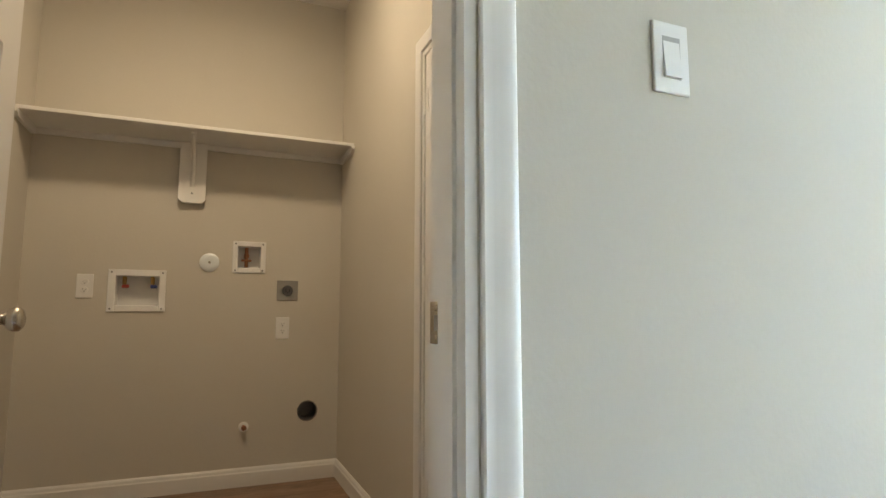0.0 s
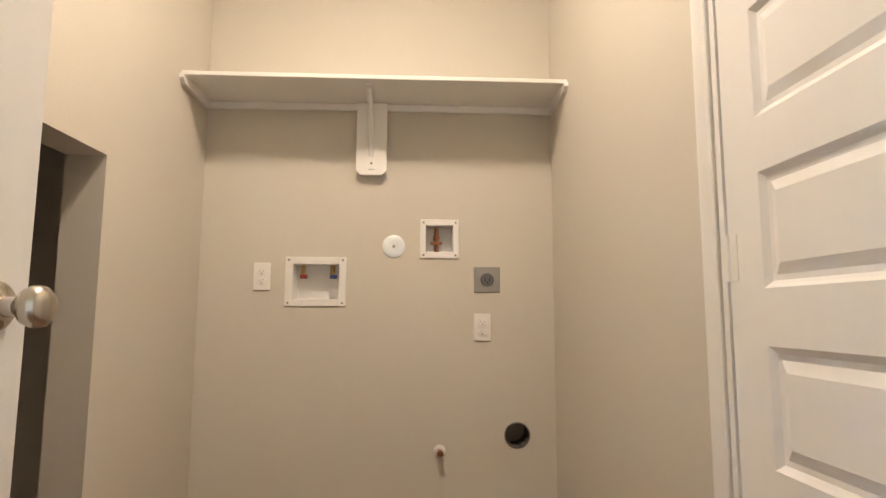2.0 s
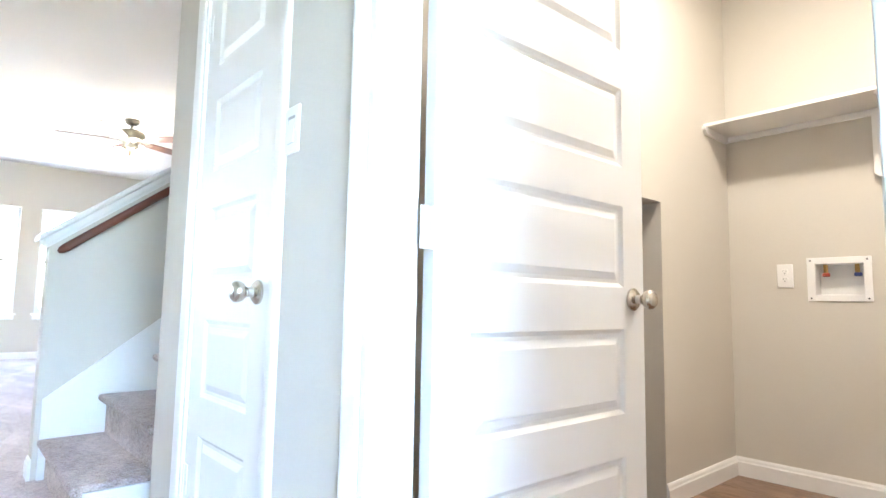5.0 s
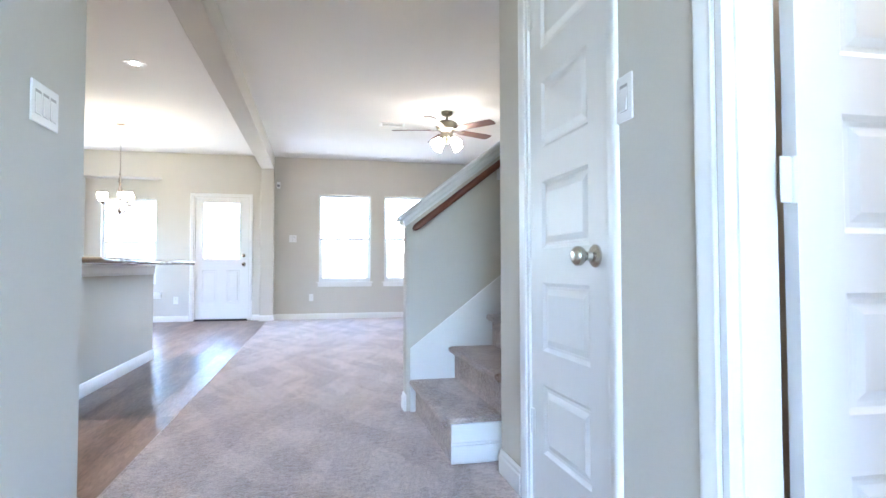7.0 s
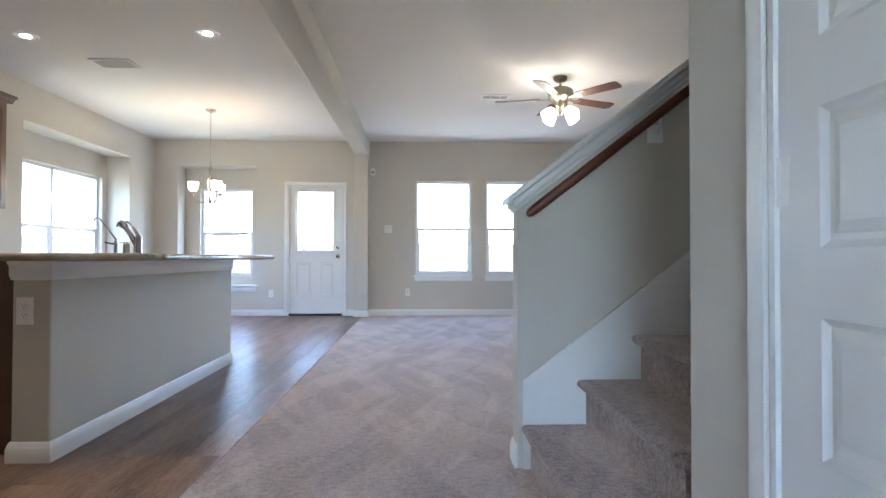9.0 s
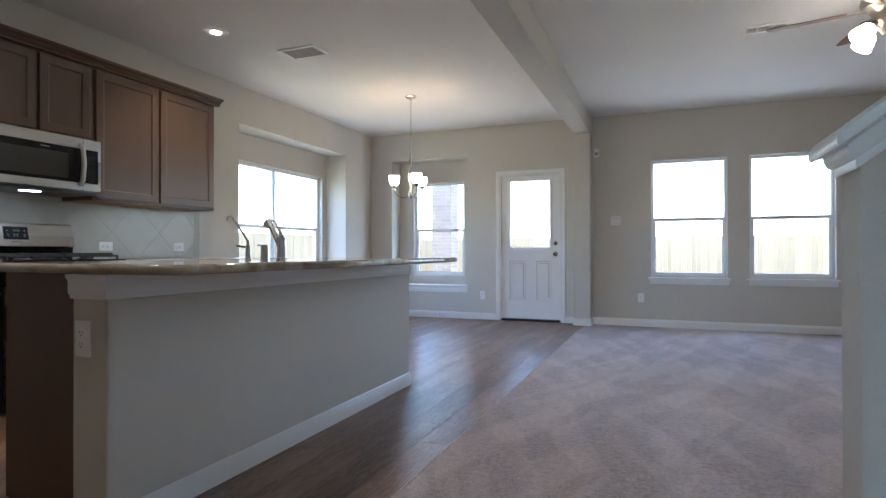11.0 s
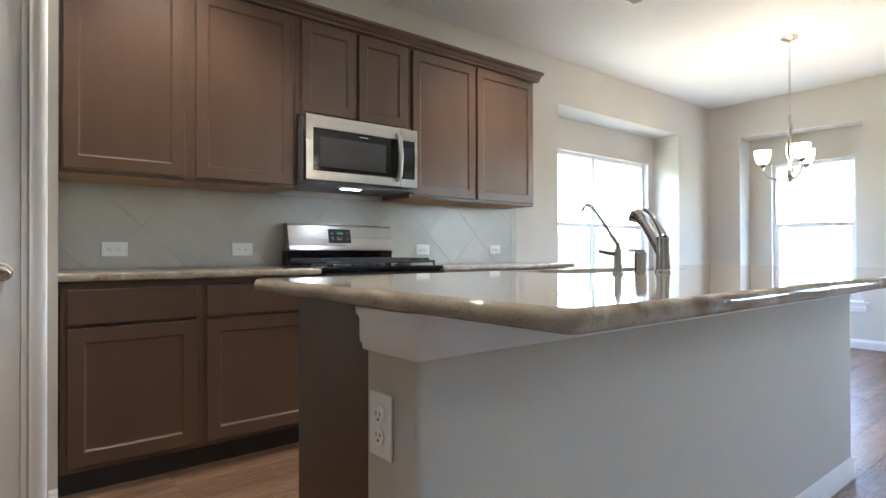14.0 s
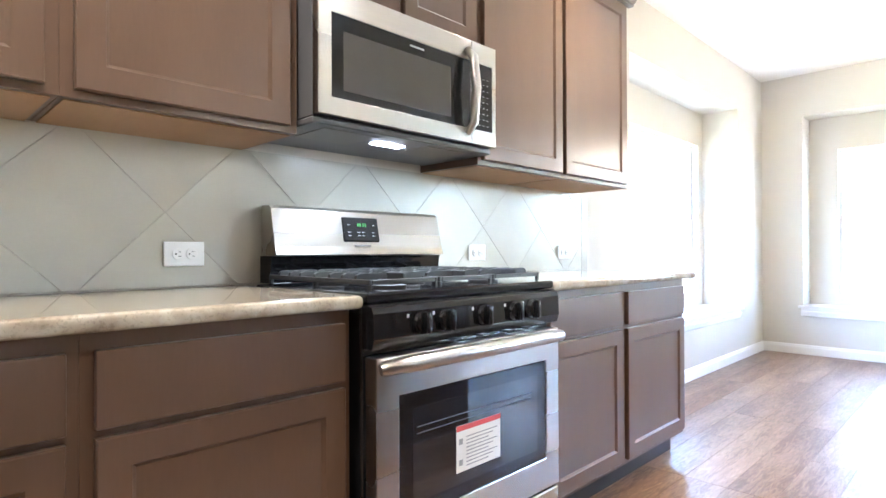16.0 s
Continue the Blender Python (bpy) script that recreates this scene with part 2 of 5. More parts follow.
ROOFM = surface("house_siding", (0.42, 0.38, 0.33), 0.8, var=0.08)

# ---- mesh helpers ----


def box(bm, x0, x1, y0, y1, z0, z1):
    v = [bm.verts.new((x, y, z)) for z in (z0, z1) for y in (y0, y1) for x in (x0, x1)]
    for f in ((0, 2, 3, 1), (4, 5, 7, 6), (0, 1, 5, 4), (2, 6, 7, 3), (0, 4, 6, 2), (1, 3, 7, 5)):
        bm.faces.new([v[i] for i in f])


def boxes(rows, bevel=0.0, seg=1):
    """Several boxes in one mesh, their edges rounded."""
    bm = bmesh.new()
    for r in rows:
        box(bm, *r)
    if bevel:
        bmesh.ops.bevel(bm, geom=list(bm.edges), offset=bevel, segments=seg, affect='EDGES', profile=0.5, clamp_overlap=True)
    return bm


def ring_slab(outer, inner, y0, y1, soft=0.003):
    """One upright slab from y0 to y1 with an opening through it; outer and inner are x0, x1, z0, z1."""
    bm = bmesh.new()
    faces = []
    for y in (y0, y1):
        rows = []
        for x0, x1, z0, z1 in (outer, inner):
            rows.append([bm.verts.new((x, y, z)) for x, z in ((x0, z0), (x1, z0), (x1, z1), (x0, z1))])
        faces.append(rows)
    for k in range(4):
        j = (k + 1) % 4
        for rows in faces:
            bm.faces.new((rows[0][k], rows[0][j], rows[1][j], rows[1][k]))
        for q in (0, 1):
            bm.faces.new((faces[0][q][k], faces[0][q][j], faces[1][q][j], faces[1][q][k]))
    bmesh.ops.recalc_face_normals(bm, faces=bm.faces[:])
    sharp = [e for e in bm.edges if e.calc_face_angle(0) > 0.5]
    bmesh.ops.bevel(bm, geom=sharp, offset=soft, segments=2, affect='EDGES', profile=0.5)
    return bm


def prism(bm, outline, way):
    """A polygon of 3D points pushed along a vector."""
    a = [bm.verts.new(p) for p in outline]
    b = [bm.verts.new(Vector(p) + Vector(way)) for p in outline]
    bm.faces.new(a)
    bm.faces.new(b[::-1])
    for i in range(len(a)):
        j = (i + 1) % len(a)
        bm.faces.new((a[j], a[i], b[i], b[j]))
    bmesh.ops.recalc_face_normals(bm, faces=bm.faces[:])


def lathe(bm, profile, n=20, m=Matrix.Identity(4)):
    """Turned shape: (radius, height) pairs round the z axis, placed by m."""
    rings = []
    for r, z in profile:
        rings.append([bm.verts.new(m @ Vector((r * math.cos(2 * math.pi * k / n), r * math.sin(2 * math.pi * k / n), z))) for k in range(n)])
    for a, b in zip(rings, rings[1:]):
        for k in range(n):
            bm.faces.new((a[k], a[(k + 1) % n], b[(k + 1) % n], b[k]))
    bm.faces.new(rings[0][::-1])
    bm.faces.new(rings[-1])
    bmesh.ops.recalc_face_normals(bm, faces=bm.faces[:])


def tube(bm, pts, r, n=10):
    """A round bar along points; r may be one radius or one for each point."""
    pts = [Vector(p) for p in pts]
    rs = r if isinstance(r, (list, tuple)) else [r] * len(pts)
    rings, ref = [], None
    for i, p in enumerate(pts):
        d = (pts[min(i + 1, len(pts) - 1)] - pts[max(i - 1, 0)]).normalized()
        if ref is None:
            ref = Vector((0, 0, 1)) if abs(d.z) < 0.9 else Vector((1, 0, 0))
        u = (ref - d * ref.dot(d)).normalized()
        ref = u
        w = d.cross(u)
        rings.append([bm.verts.new(p + (u * math.cos(2 * math.pi * k / n) + w * math.sin(2 * math.pi * k / n)) * rs[i]) for k in range(n)])
    for a, b in zip(rings, rings[1:]):
        for k in range(n):
            bm.faces.new((a[k], a[(k + 1) % n], b[(k + 1) % n], b[k]))
    bm.faces.new(rings[0][::-1])
    bm.faces.new(rings[-1])
    bmesh.ops.recalc_face_normals(bm, faces=bm.faces[:])


def mesh_of(name, bm, material, smooth=False):
    me = bpy.data.meshes.new(name)
    bm.to_mesh(me)
    bm.free()
    me.materials.append(material)
    if smooth:
        me.polygons.foreach_set("use_smooth", [True] * len(me.polygons))
        me.set_sharp_from_angle(angle=radians(40))
    return me


def part(name, bm, material, parent, label="", smooth=False):
    ob = new(name, mesh_of(name, bm, material, smooth))
    ob.parent = parent
    return tagged(ob, label)


def solid(name, bm, material, label="", category="", kind="structure", group="", smooth=False):
    return tagged(new(name, mesh_of(name, bm, material, smooth)), label, category, group, kind)


def thing(name, m, label, category, group="", kind=""):
    ob = new(name)
    ob.empty_display_size = 0.1
    ob.matrix_world = m
    return tagged(ob, label, category, group, kind)


def panel_wall(name, axis, w0, w1, u0, u1, z0, z1, holes=(), material=None, label="beige painted drywall wall"):
    """A wall along x or y, w0 to w1 thick, with openings (u0, u1, z0, z1) that go through it."""
    bm = bmesh.new()
    us = sorted({u0, u1, *[h[i] for h in holes for i in (0, 1)]})
    zs = sorted({z0, z1, *[h[i] for h in holes for i in (2, 3)]})
    seen = {}

    def vert(w, u, z):
        key = (w, u, z)
        if key not in seen:
            seen[key] = bm.verts.new((u, w, z) if axis == 'x' else (w, u, z))
        return seen[key]

    def full(i, j):
        if not (0 <= i < len(us) - 1 and 0 <= j < len(zs) - 1):
            return False
        mu, mz = (us[i] + us[i + 1]) / 2, (zs[j] + zs[j + 1]) / 2
        return not any(h[0] < mu < h[1] and h[2] < mz < h[3] for h in holes)

    for i in range(len(us) - 1):
        for j in range(len(zs) - 1):
            if not full(i, j):
                continue
            a, b, c, d = us[i], us[i + 1], zs[j], zs[j + 1]
            for w in (w0, w1):
                bm.faces.new((vert(w, a, c), vert(w, b, c), vert(w, b, d), vert(w, a, d)))
            for di, dj, p, q in ((-1, 0, (a, c), (a, d)), (1, 0, (b, c), (b, d)), (0, -1, (a, c), (b, c)), (0, 1, (a, d), (b, d))):
                if not full(i + di, j + dj):
                    bm.faces.new((vert(w0, *p), vert(w0, *q), vert(w1, *q), vert(w1, *p)))
    bmesh.ops.recalc_face_normals(bm, faces=bm.faces[:])
    return solid(name, bm, material or WALL, label, "wall")


def run_board(name, pts, side, h=0.085, t=0.014, material=None):
    """Moulded skirting along a line on the floor; side is the way it stands off the wall."""
    (xa, ya), (xb, yb) = pts
    n = Vector((side[0], side[1], 0))
    bm = bmesh.new()
    prof = [(0, 0), (t, 0), (t, h * 0.72), (t * 0.75, h * 0.78), (t * 0.62, h * 0.9), (t * 0.25, h), (0, h)]
    prism(bm, [Vector((xa, ya, z)) + n * d for d, z in prof], (xb - xa, yb - ya, 0))
    return solid(name, bm, material or TRIM, "white painted moulded baseboard", "baseboard")


def casing(name, axis, face, out, a, b, top, w=0.062, t=0.013, bottom=0.0):
    """Moulded casing with mitred corners round an opening from a to b on a wall face; out is +1 or -1, off the wall."""
    bm = bmesh.new()
    prof = [(0.004, 0.0), (0.004, 0.007), (0.007, 0.0095), (0.013, 0.0085), (0.022, 0.0095), (0.032, 0.0120), (0.041, t), (w - 0.014, t), (w - 0.007, t - 0.002), (w - 0.002, t - 0.0065), (w, 0.0)]
    rows = []
    for d, h in prof:
        row = []
        for u, z in ((a - d, bottom), (a - d, top + d), (b + d, top + d), (b + d, bottom)):
            row.append(bm.verts.new((u, face + out * h, z) if axis == 'x' else (face + out * h, u, z)))
        rows.append(row)
    for r, q in zip(rows, rows[1:]):
        for k in range(3):
            bm.faces.new((r[k], r[k + 1], q[k + 1], q[k]))
    bm.faces.new([r[0] for r in rows])
    bm.faces.new([r[3] for r in rows][::-1])
    bmesh.ops.recalc_face_normals(bm, faces=bm.faces[:])
    ob = solid(name, bm, TRIM, "white painted moulded door casing", "trim", smooth=True)
    return ob

# ---- structure ----
H = 2.74
YB = 10.13          # inner face of the back wall
XK = -3.90          # inner face of the kitchen wall
XH = 0.88           # hall face of the laundry wall
XL, YL0, YL1 = 3.46, 0.05, 1.58   # laundry: back wall and side walls

ground = solid("ground", boxes([(-300, 300, -300, 300, -0.5, -0.16)]), LAWN, "dry clipped lawn reaching the horizon", "ground")
floor = solid("floor", boxes([(-4.4, 4.7, -2.7, 10.6, -0.15, -0.008)]), FLOORB, "dark subfloor under wood-look planks", "floor")
carpet = solid("carpet", boxes([(-0.67, 4.6, 2.0, YB, -0.02, 0.0), (-0.65, XH, -1.5, 2.0, -0.02, 0.0)]), CARPET, "taupe cut-pile carpet with vacuum marks", "carpet")
ceiling = solid("ceiling", boxes([(-4.4, 4.7, -2.7, 10.6, H, H + 0.12)]), CEIL, "off-white textured drywall ceiling", "ceiling")

panel_wall("wall_kitchen", 'y', -4.22, XK, 1.3, 10.55, 0, H, [(7.24, 9.39, 0.47, 2.335)])
panel_wall("wall_kitchen_outer", 'y', -4.37, -4.22, 1.3, 10.55, 0, H, [(7.39, 9.28, 0.55, 2.02)])
panel_wall("wall_back_dining", 'x', YB, 10.40, -4.22, -2.20, 0, H, [(-3.54, -2.34, 0.45, 2.33)])
panel_wall("wall_back_outer", 'x', 10.40, 10.55, -4.22, -2.20, 0, H, [(-3.30, -2.47, 0.60, 2.01)])
panel_wall("wall_back", 'x', YB, 10.28, -2.20, 4.72, 0, H, [(-1.84, -0.99, 0, 2.035), (0.15, 1.03, 0.63, 2.12), (1.265, 2.145, 0.63, 2.12)])
panel_wall("wall_living_side", 'y', 4.60, 4.72, 2.47, YB, 0, H)
panel_wall("wall_hall_laundry", 'y', XH, 0.995, -1.5, 2.59, 0, H, [(0.427, 1.26, 0, 2.04), (1.685, 2.28, 0, 2.04)])
panel_wall("wall_stair_side", 'x', 2.47, 2.71, 0.995, 4.60, 0, H)
panel_wall("wall_hall_kitchen", 'y', -0.77, -0.65, -1.5, 2.42, 0, H)
# the opening here is added so that daylight reaches the hall
panel_wall("wall_hall_end", 'x', -1.62, -1.50, -0.77, 0.995, 0, H, [(-0.50, 0.74, 0.25, 2.35)])
panel_wall("wall_pantry", 'y', -3.32, -3.20, 1.42, 3.44, 0, H, [(2.585, 3.345, 0, 2.04)])
panel_wall("wall_pantry_return", 'x', 3.32, 3.44, XK, -3.32, 0, H)
panel_wall("wall_kitchen_end", 'x', 1.30, 1.42, -3.9, -0.77, 0, H)
panel_wall("wall_laundry_back", 'y', XL, XL + 0.12, -0.07, 1.70, 0, H, [(0.982, 1.186, 0.938, 1.09), (0.488, 0.612, 1.142, 1.264), (0.165, 0.271, 0.312, 0.418)])
panel_wall("wall_laundry_garage", 'x', -0.07, YL0, 0.995, XL, 0, H, [(1.28, 2.095, 0, 1.86)])
panel_wall("wall_laundry_niche", 'x', YL1, YL1 + 0.12, 0.995, XL, 0, H, [(1.75, 2.70, 0, 1.345)])
solid("wall_niche_lining", boxes([(3.30, 3.36, 1.70, 2.41, 0, 2.25), (1.70, 1.749, 1.70, 2.41, 0, 2.25), (1.70, 3.36, 2.41, 2.46, 0, 2.25), (1.749, 3.30, 1.70, 2.41, 2.20, 2.25)]), WALL, "beige painted lining of the unlit space behind the low opening", "wall")
solid("beam", boxes([(-0.79, -0.58, 2.42, YB, 2.50, H)], 0.01, 2), WALL, "beige painted dropped ceiling beam", "beam")
solid("pilaster", boxes([(-0.79, -0.58, 9.93, YB, 0, 2.50)], 0.012, 2), WALL, "beige painted wall pilaster under the beam", "pilaster")

# skirting
for pts, side in (
    (((XK, 10.13), (-1.905, 10.13)), (0, -1)), (((-0.925, YB), (-0.79, YB)), (0, -1)), (((-0.58, YB), (4.6, YB)), (0, -1)),
    (((XK, 6.68), (XK, YB)), (1, 0)), (((-0.79, 9.93), (-0.58, 9.93)), (0, -1)), (((-0.58, 9.93), (-0.58, YB)), (1, 0)), (((-0.79, 9.93), (-0.79, YB)), (-1, 0)),
    (((XH, -1.5), (XH, 0.362)), (-1, 0)), (((XH, 1.325), (XH, 1.62)), (-1, 0)), (((XH, 2.345), (XH, 2.59)), (-1, 0)),
    (((-0.65, -1.5), (-0.65, 2.42)), (1, 0)), (((-0.77, 2.42), (-0.65, 2.42)), (0, 1)), (((-3.2, 3.41), (-3.2, 3.44)), (1, 0)), (((-3.2, 1.42), (-3.2, 2.52)), (1, 0)),
    (((XL, YL0), (XL, YL1)), (-1, 0)), (((2.16, YL0), (XL, YL0)), (0, 1)), (((2.70, YL1), (XL, YL1)), (0, -1)), (((0.995, YL1), (1.75, YL1)), (0, -1)),
    (((0.995, YL0), (1.215, YL0)), (0, 1)),
):
    run_board("baseboard", pts, side, 0.095)

# door casings
casing("trim", 'y', XH, -1, 0.427, 1.26, 2.04)
casing("trim", 'y', XH, -1, 1.685, 2.28, 2.04)
casing("trim", 'y', -3.20, 1, 2.585, 3.345, 2.04)
casing("trim", 'x', YL0, 1, 1.28, 2.095, 1.86)
casing("trim", 'y', 0.995, 1, 0.427, 1.26, 2.04)
casing("trim", 'x', YB, -1, -1.84, -0.99, 2.035)


def jamb(axis, w0, w1, a, b, top, stop):
    """Lining of a door opening, with a stop strip at depth stop."""
    bm = bmesh.new()
    rows = [(a + 0.0005, a + 0.018, 0, top - 0.0005), (b - 0.018, b - 0.0005, 0, top - 0.0005), (a + 0.018, b - 0.018, top - 0.018, top - 0.0005)]
    stops = [(a + 0.018, a + 0.0245, 0, top - 0.018), (b - 0.0245, b - 0.018, 0, top - 0.018), (a + 0.0245, b - 0.0245, top - 0.0245, top - 0.018)]
    for u0, u1, z0, z1 in rows:
        box(bm, *((u0, u1, w0, w1, z0, z1) if axis == 'x' else (w0, w1, u0, u1, z0, z1)))
    for u0, u1, z0, z1 in stops:
        box(bm, *((u0, u1, stop[0], stop[1], z0, z1) if axis == 'x' else (stop[0], stop[1], u0, u1, z0, z1)))
    solid("trim", bm, TRIM, "white painted door jamb with stop", "trim")


jamb('y', XH - 0.002, 0.997, 0.427, 1.26, 2.04, (0.905, 0.955))
jamb('y', XH - 0.002, 0.997, 1.685, 2.28, 2.04, (0.935, 0.975))
jamb('y', -3.322, -3.198, 2.585, 3.345, 2.04, (-3.30, -3.26))
jamb('x', -0.072, YL0 + 0.002, 1.28, 2.095, 1.86, (-0.05, 0.0))
jamb('x', YB - 0.002, 10.282, -1.84, -0.99, 2.035, (10.20, 10.25))


def knob(parent, at, out, material=NICKEL, r=0.028):
    """Round door knob with rose; out is the way it stands off the door."""
    m = Matrix.Translation(at) @ Vector(out).to_track_quat('Z', 'Y').to_matrix().to_4x4()
    bm = bmesh.new()
    lathe(bm, [(0.0325, 0), (0.0325, 0.006), (0.026, 0.012), (0.014, 0.016), (0.012, 0.03), (0.016, 0.036), (r * 0.85, 0.043), (r, 0.053), (r * 0.97, 0.062), (r * 0.75, 0.069), (0.012, 0.072)], 24, m)
    return part("door_knob", bm, material, parent, "round satin nickel knob", True)


def hinge(parent, at, along, turn):
    """Butt hinge: two leaves and a knuckle, at a height on the door edge."""
    m = Matrix.Translation(at) @ Matrix.Rotation(turn, 4, 'Z')
    bm = bmesh.new()
    lathe(bm, [(0.006, -0.045), (0.006, -0.015), (0.0052, -0.0145), (0.006, -0.014), (0.006, 0.014), (0.0052, 0.0145), (0.006, 0.015), (0.006, 0.045)], 10, m)
    b2 = bmesh.new()
    box(b2, 0, 0.03, -0.0015, 0.0015, -0.0445, 0.0445)
    box(b2, -0.03, 0, 0.0005, 0.0035, -0.0445, 0.0445)
    bmesh.ops.transform(b2, matrix=m, verts=b2.verts[:])
    me = bpy.data.meshes.new("tmp")
    b2.to_mesh(me)
    b2.free()
    bm.from_mesh(me)
    bpy.data.meshes.remove(me)
    part("hinge", bm, along, parent, "", True)


def five_panel_door(name, m, w, label, knob_u=None, faces=(-1, 1), h=2.02, t=0.035, hinges=None, hinge_mat=None, bot=0.212, ph=0.236, gap=0.117, knob_z=0.885):
    """Moulded door with five wide panels. Local: hinge edge at x=0, door along +x, thickness centred on y."""
    d = thing(name, m, label, "door", kind="structure")
    st, n = 0.105, 5
    top = h - bot - n * ph - (n - 1) * gap
    rows = [(0, st, -t / 2, t / 2, 0.01, h), (w - st, w, -t / 2, t / 2, 0.01, h), (st, w - st, -t / 2, t / 2, 0.01, bot), (st, w - st, -t / 2, t / 2, h - top, h)]
    for k in range(1, n):
        z = bot + k * ph + (k - 1) * gap
        rows.append((st, w - st, -t / 2, t / 2, z, z + gap))
    part("leaf_frame", boxes(rows), DOORM, d)
    for k in range(n):
        z0 = bot + k * (ph + gap)
        z1 = z0 + ph
        bm = bmesh.new()
        for s in (-1, 1):
            def ring(i, y):
                return [bm.verts.new((x, s * y, z)) for x, z in ((st + i, z0 + i), (w - st - i, z0 + i), (w - st - i, z1 - i), (st + i, z1 - i))]
            rs = [ring(0, t / 2), ring(0.006, t / 2 - 0.005), ring(0.012, t / 2 - 0.009), ring(0.022, t / 2 - 0.009), ring(0.042, t / 2 - 0.002)]
            for a, b in zip(rs, rs[1:]):
                for i in range(4):
                    bm.faces.new((a[i], a[(i + 1) % 4], b[(i + 1) % 4], b[i]))
            bm.faces.new(rs[-1])
        bmesh.ops.recalc_face_normals(bm, faces=bm.faces[:])
        part("panel", bm, DOORM, d)
    if knob_u is not None:
        for s in faces:
            knob(d, (knob_u, s * t / 2, knob_z), (0, s, 0))
    for z in hinges or ():
        hinge(d, (0, t / 2 * (hinge_mat[1]), z), hinge_mat[0], 0)
    return d


# laundry door, standing open into the laundry
five_panel_door("door_1", pose(1.022, 1.236, 0, 0, 0, -1.4), 0.812, "white five-panel door standing open, satin nickel knobs", 0.752)
# closet door in the hall, closed
five_panel_door("door_2", pose(XH + 0.025, 2.2605, 0, 0, 0, -90), 0.556, "white five-panel closet door, closed, satin nickel knob", 0.493, (-1,), hinges=(0.3, 1.04, 1.78), hinge_mat=(TRIM, -1))
# pantry door, closed
five_panel_door("door_3", pose(-3.225, 2.605, 0, 0, 0, 90), 0.72, "white five-panel pantry door, closed, satin nickel knob", 0.668, (-1,), knob_z=0.92)
# door from the laundry to the garage, closed
five_panel_door("door_4", pose(2.074, YL0 - 0.02, 0, 0, 0, 180), 0.775, "white five-panel door in the laundry side wall, closed", None, h=1.84, hinges=(0.3, 0.985, 1.66), hinge_mat=(TRIM, -1), bot=0.310, ph=0.207, gap=0.100)
# hinges of the laundry door
for z in (0.3, 1.02, 1.78):
    hinge(bpy.data.objects["door_1"], (-0.006, -0.0175, z), TRIM, 0)

# strike plate on the laundry jamb
sp = thing("strike_plate", pose(0.968, 0.4455, 0.885), "satin nickel strike plate let into the door jamb", "strike plate")
part("plate", boxes([(-0.014, 0.026, 0, 0.0025, -0.03, 0.03)], 0.001), NICKEL, sp)
# the plate is not cut; a dark block colours in the hole's shade
part("bolt_hole_shade", boxes([(-0.004, 0.009, 0.0022, 0.0032, -0.011, 0.011)]), DUCT, sp, "dark block painted as the shade in the latch hole")
for z in (-0.021, 0.021):
    bm = bmesh.new()
    lathe(bm, [(0.004, 0), (0.0035, 0.002)], 8, Matrix.Translation((0.002, 0.0025, z)) @ Matrix.Rotation(radians(-90), 4, 'X'))
    part("screw", bm, NICKEL, sp)

# back door with a glazed upper half
bd = thing("door_5", pose(-1.822, YB + 0.055, 0), "white exterior door with half glass and two lower panels", "door", kind="structure")
W5, Z5 = 0.814, 2.015
part("leaf_frame", boxes([(0, 0.11, -0.022, 0.022, 0.03, Z5), (W5 - 0.125, W5, -0.022, 0.022, 0.03, Z5), (0.11, W5 - 0.125, -0.022, 0.022, 1.955, Z5), (0.11, W5 - 0.125, -0.022, 0.022, 0.83, 1.005), (0.11, W5 - 0.125, -0.022, 0.022, 0.03, 0.295), (0.335, 0.49, -0.022, 0.022, 0.295, 0.83)]), DOORM, bd)
for x0, x1 in ((0.11, 0.335), (0.49, W5 - 0.125)):
    bm = bmesh.new()
    box(bm, x0, x1, -0.012, 0.012, 0.295, 0.83)
    box(bm, x0 + 0.03, x1 - 0.03, -0.02, 0.02, 0.325, 0.80)
    bmesh.ops.bevel(bm, geom=[e for e in bm.edges], offset=0.006, segments=1, affect='EDGES')
    part("panel", bm, DOORM, bd)
part("glass_frame", boxes([(0.09, 0.125, -0.032, 0.032, 0.985, 1.975), (W5 - 0.14, W5 - 0.105, -0.032, 0.032, 0.985, 1.975), (0.125, W5 - 0.14, -0.032, 0.032, 1.94, 1.975), (0.125, W5 - 0.14, -0.032, 0.032, 0.985, 1.02)], 0.004), DOORM, bd)
g = part("pane", boxes([(0.12, W5 - 0.135, -0.004, 0.004, 1.01, 1.95)]), GLASS, bd)
g.visible_shadow = False
knob(bd, (W5 - 0.062, -0.022, 0.93), (0, -1, 0))
bm = bmesh.new()
lathe(bm, [(0.03, 0), (0.03, 0.008), (0.024, 0.014), (0.01, 0.016), (0.01, 0.03)], 20, Matrix.Translation((W5 - 0.062, -0.022, 1.075)) @ Matrix.Rotation(radians(90), 4, 'X'))
part("deadbolt", bm, NICKEL, bd, "satin nickel deadbolt", True)
part("threshold", boxes([(-0.01, W5 + 0.01, -0.06, 0.08, 0.0, 0.028)], 0.005), BLACKM, bd, "dark metal threshold")


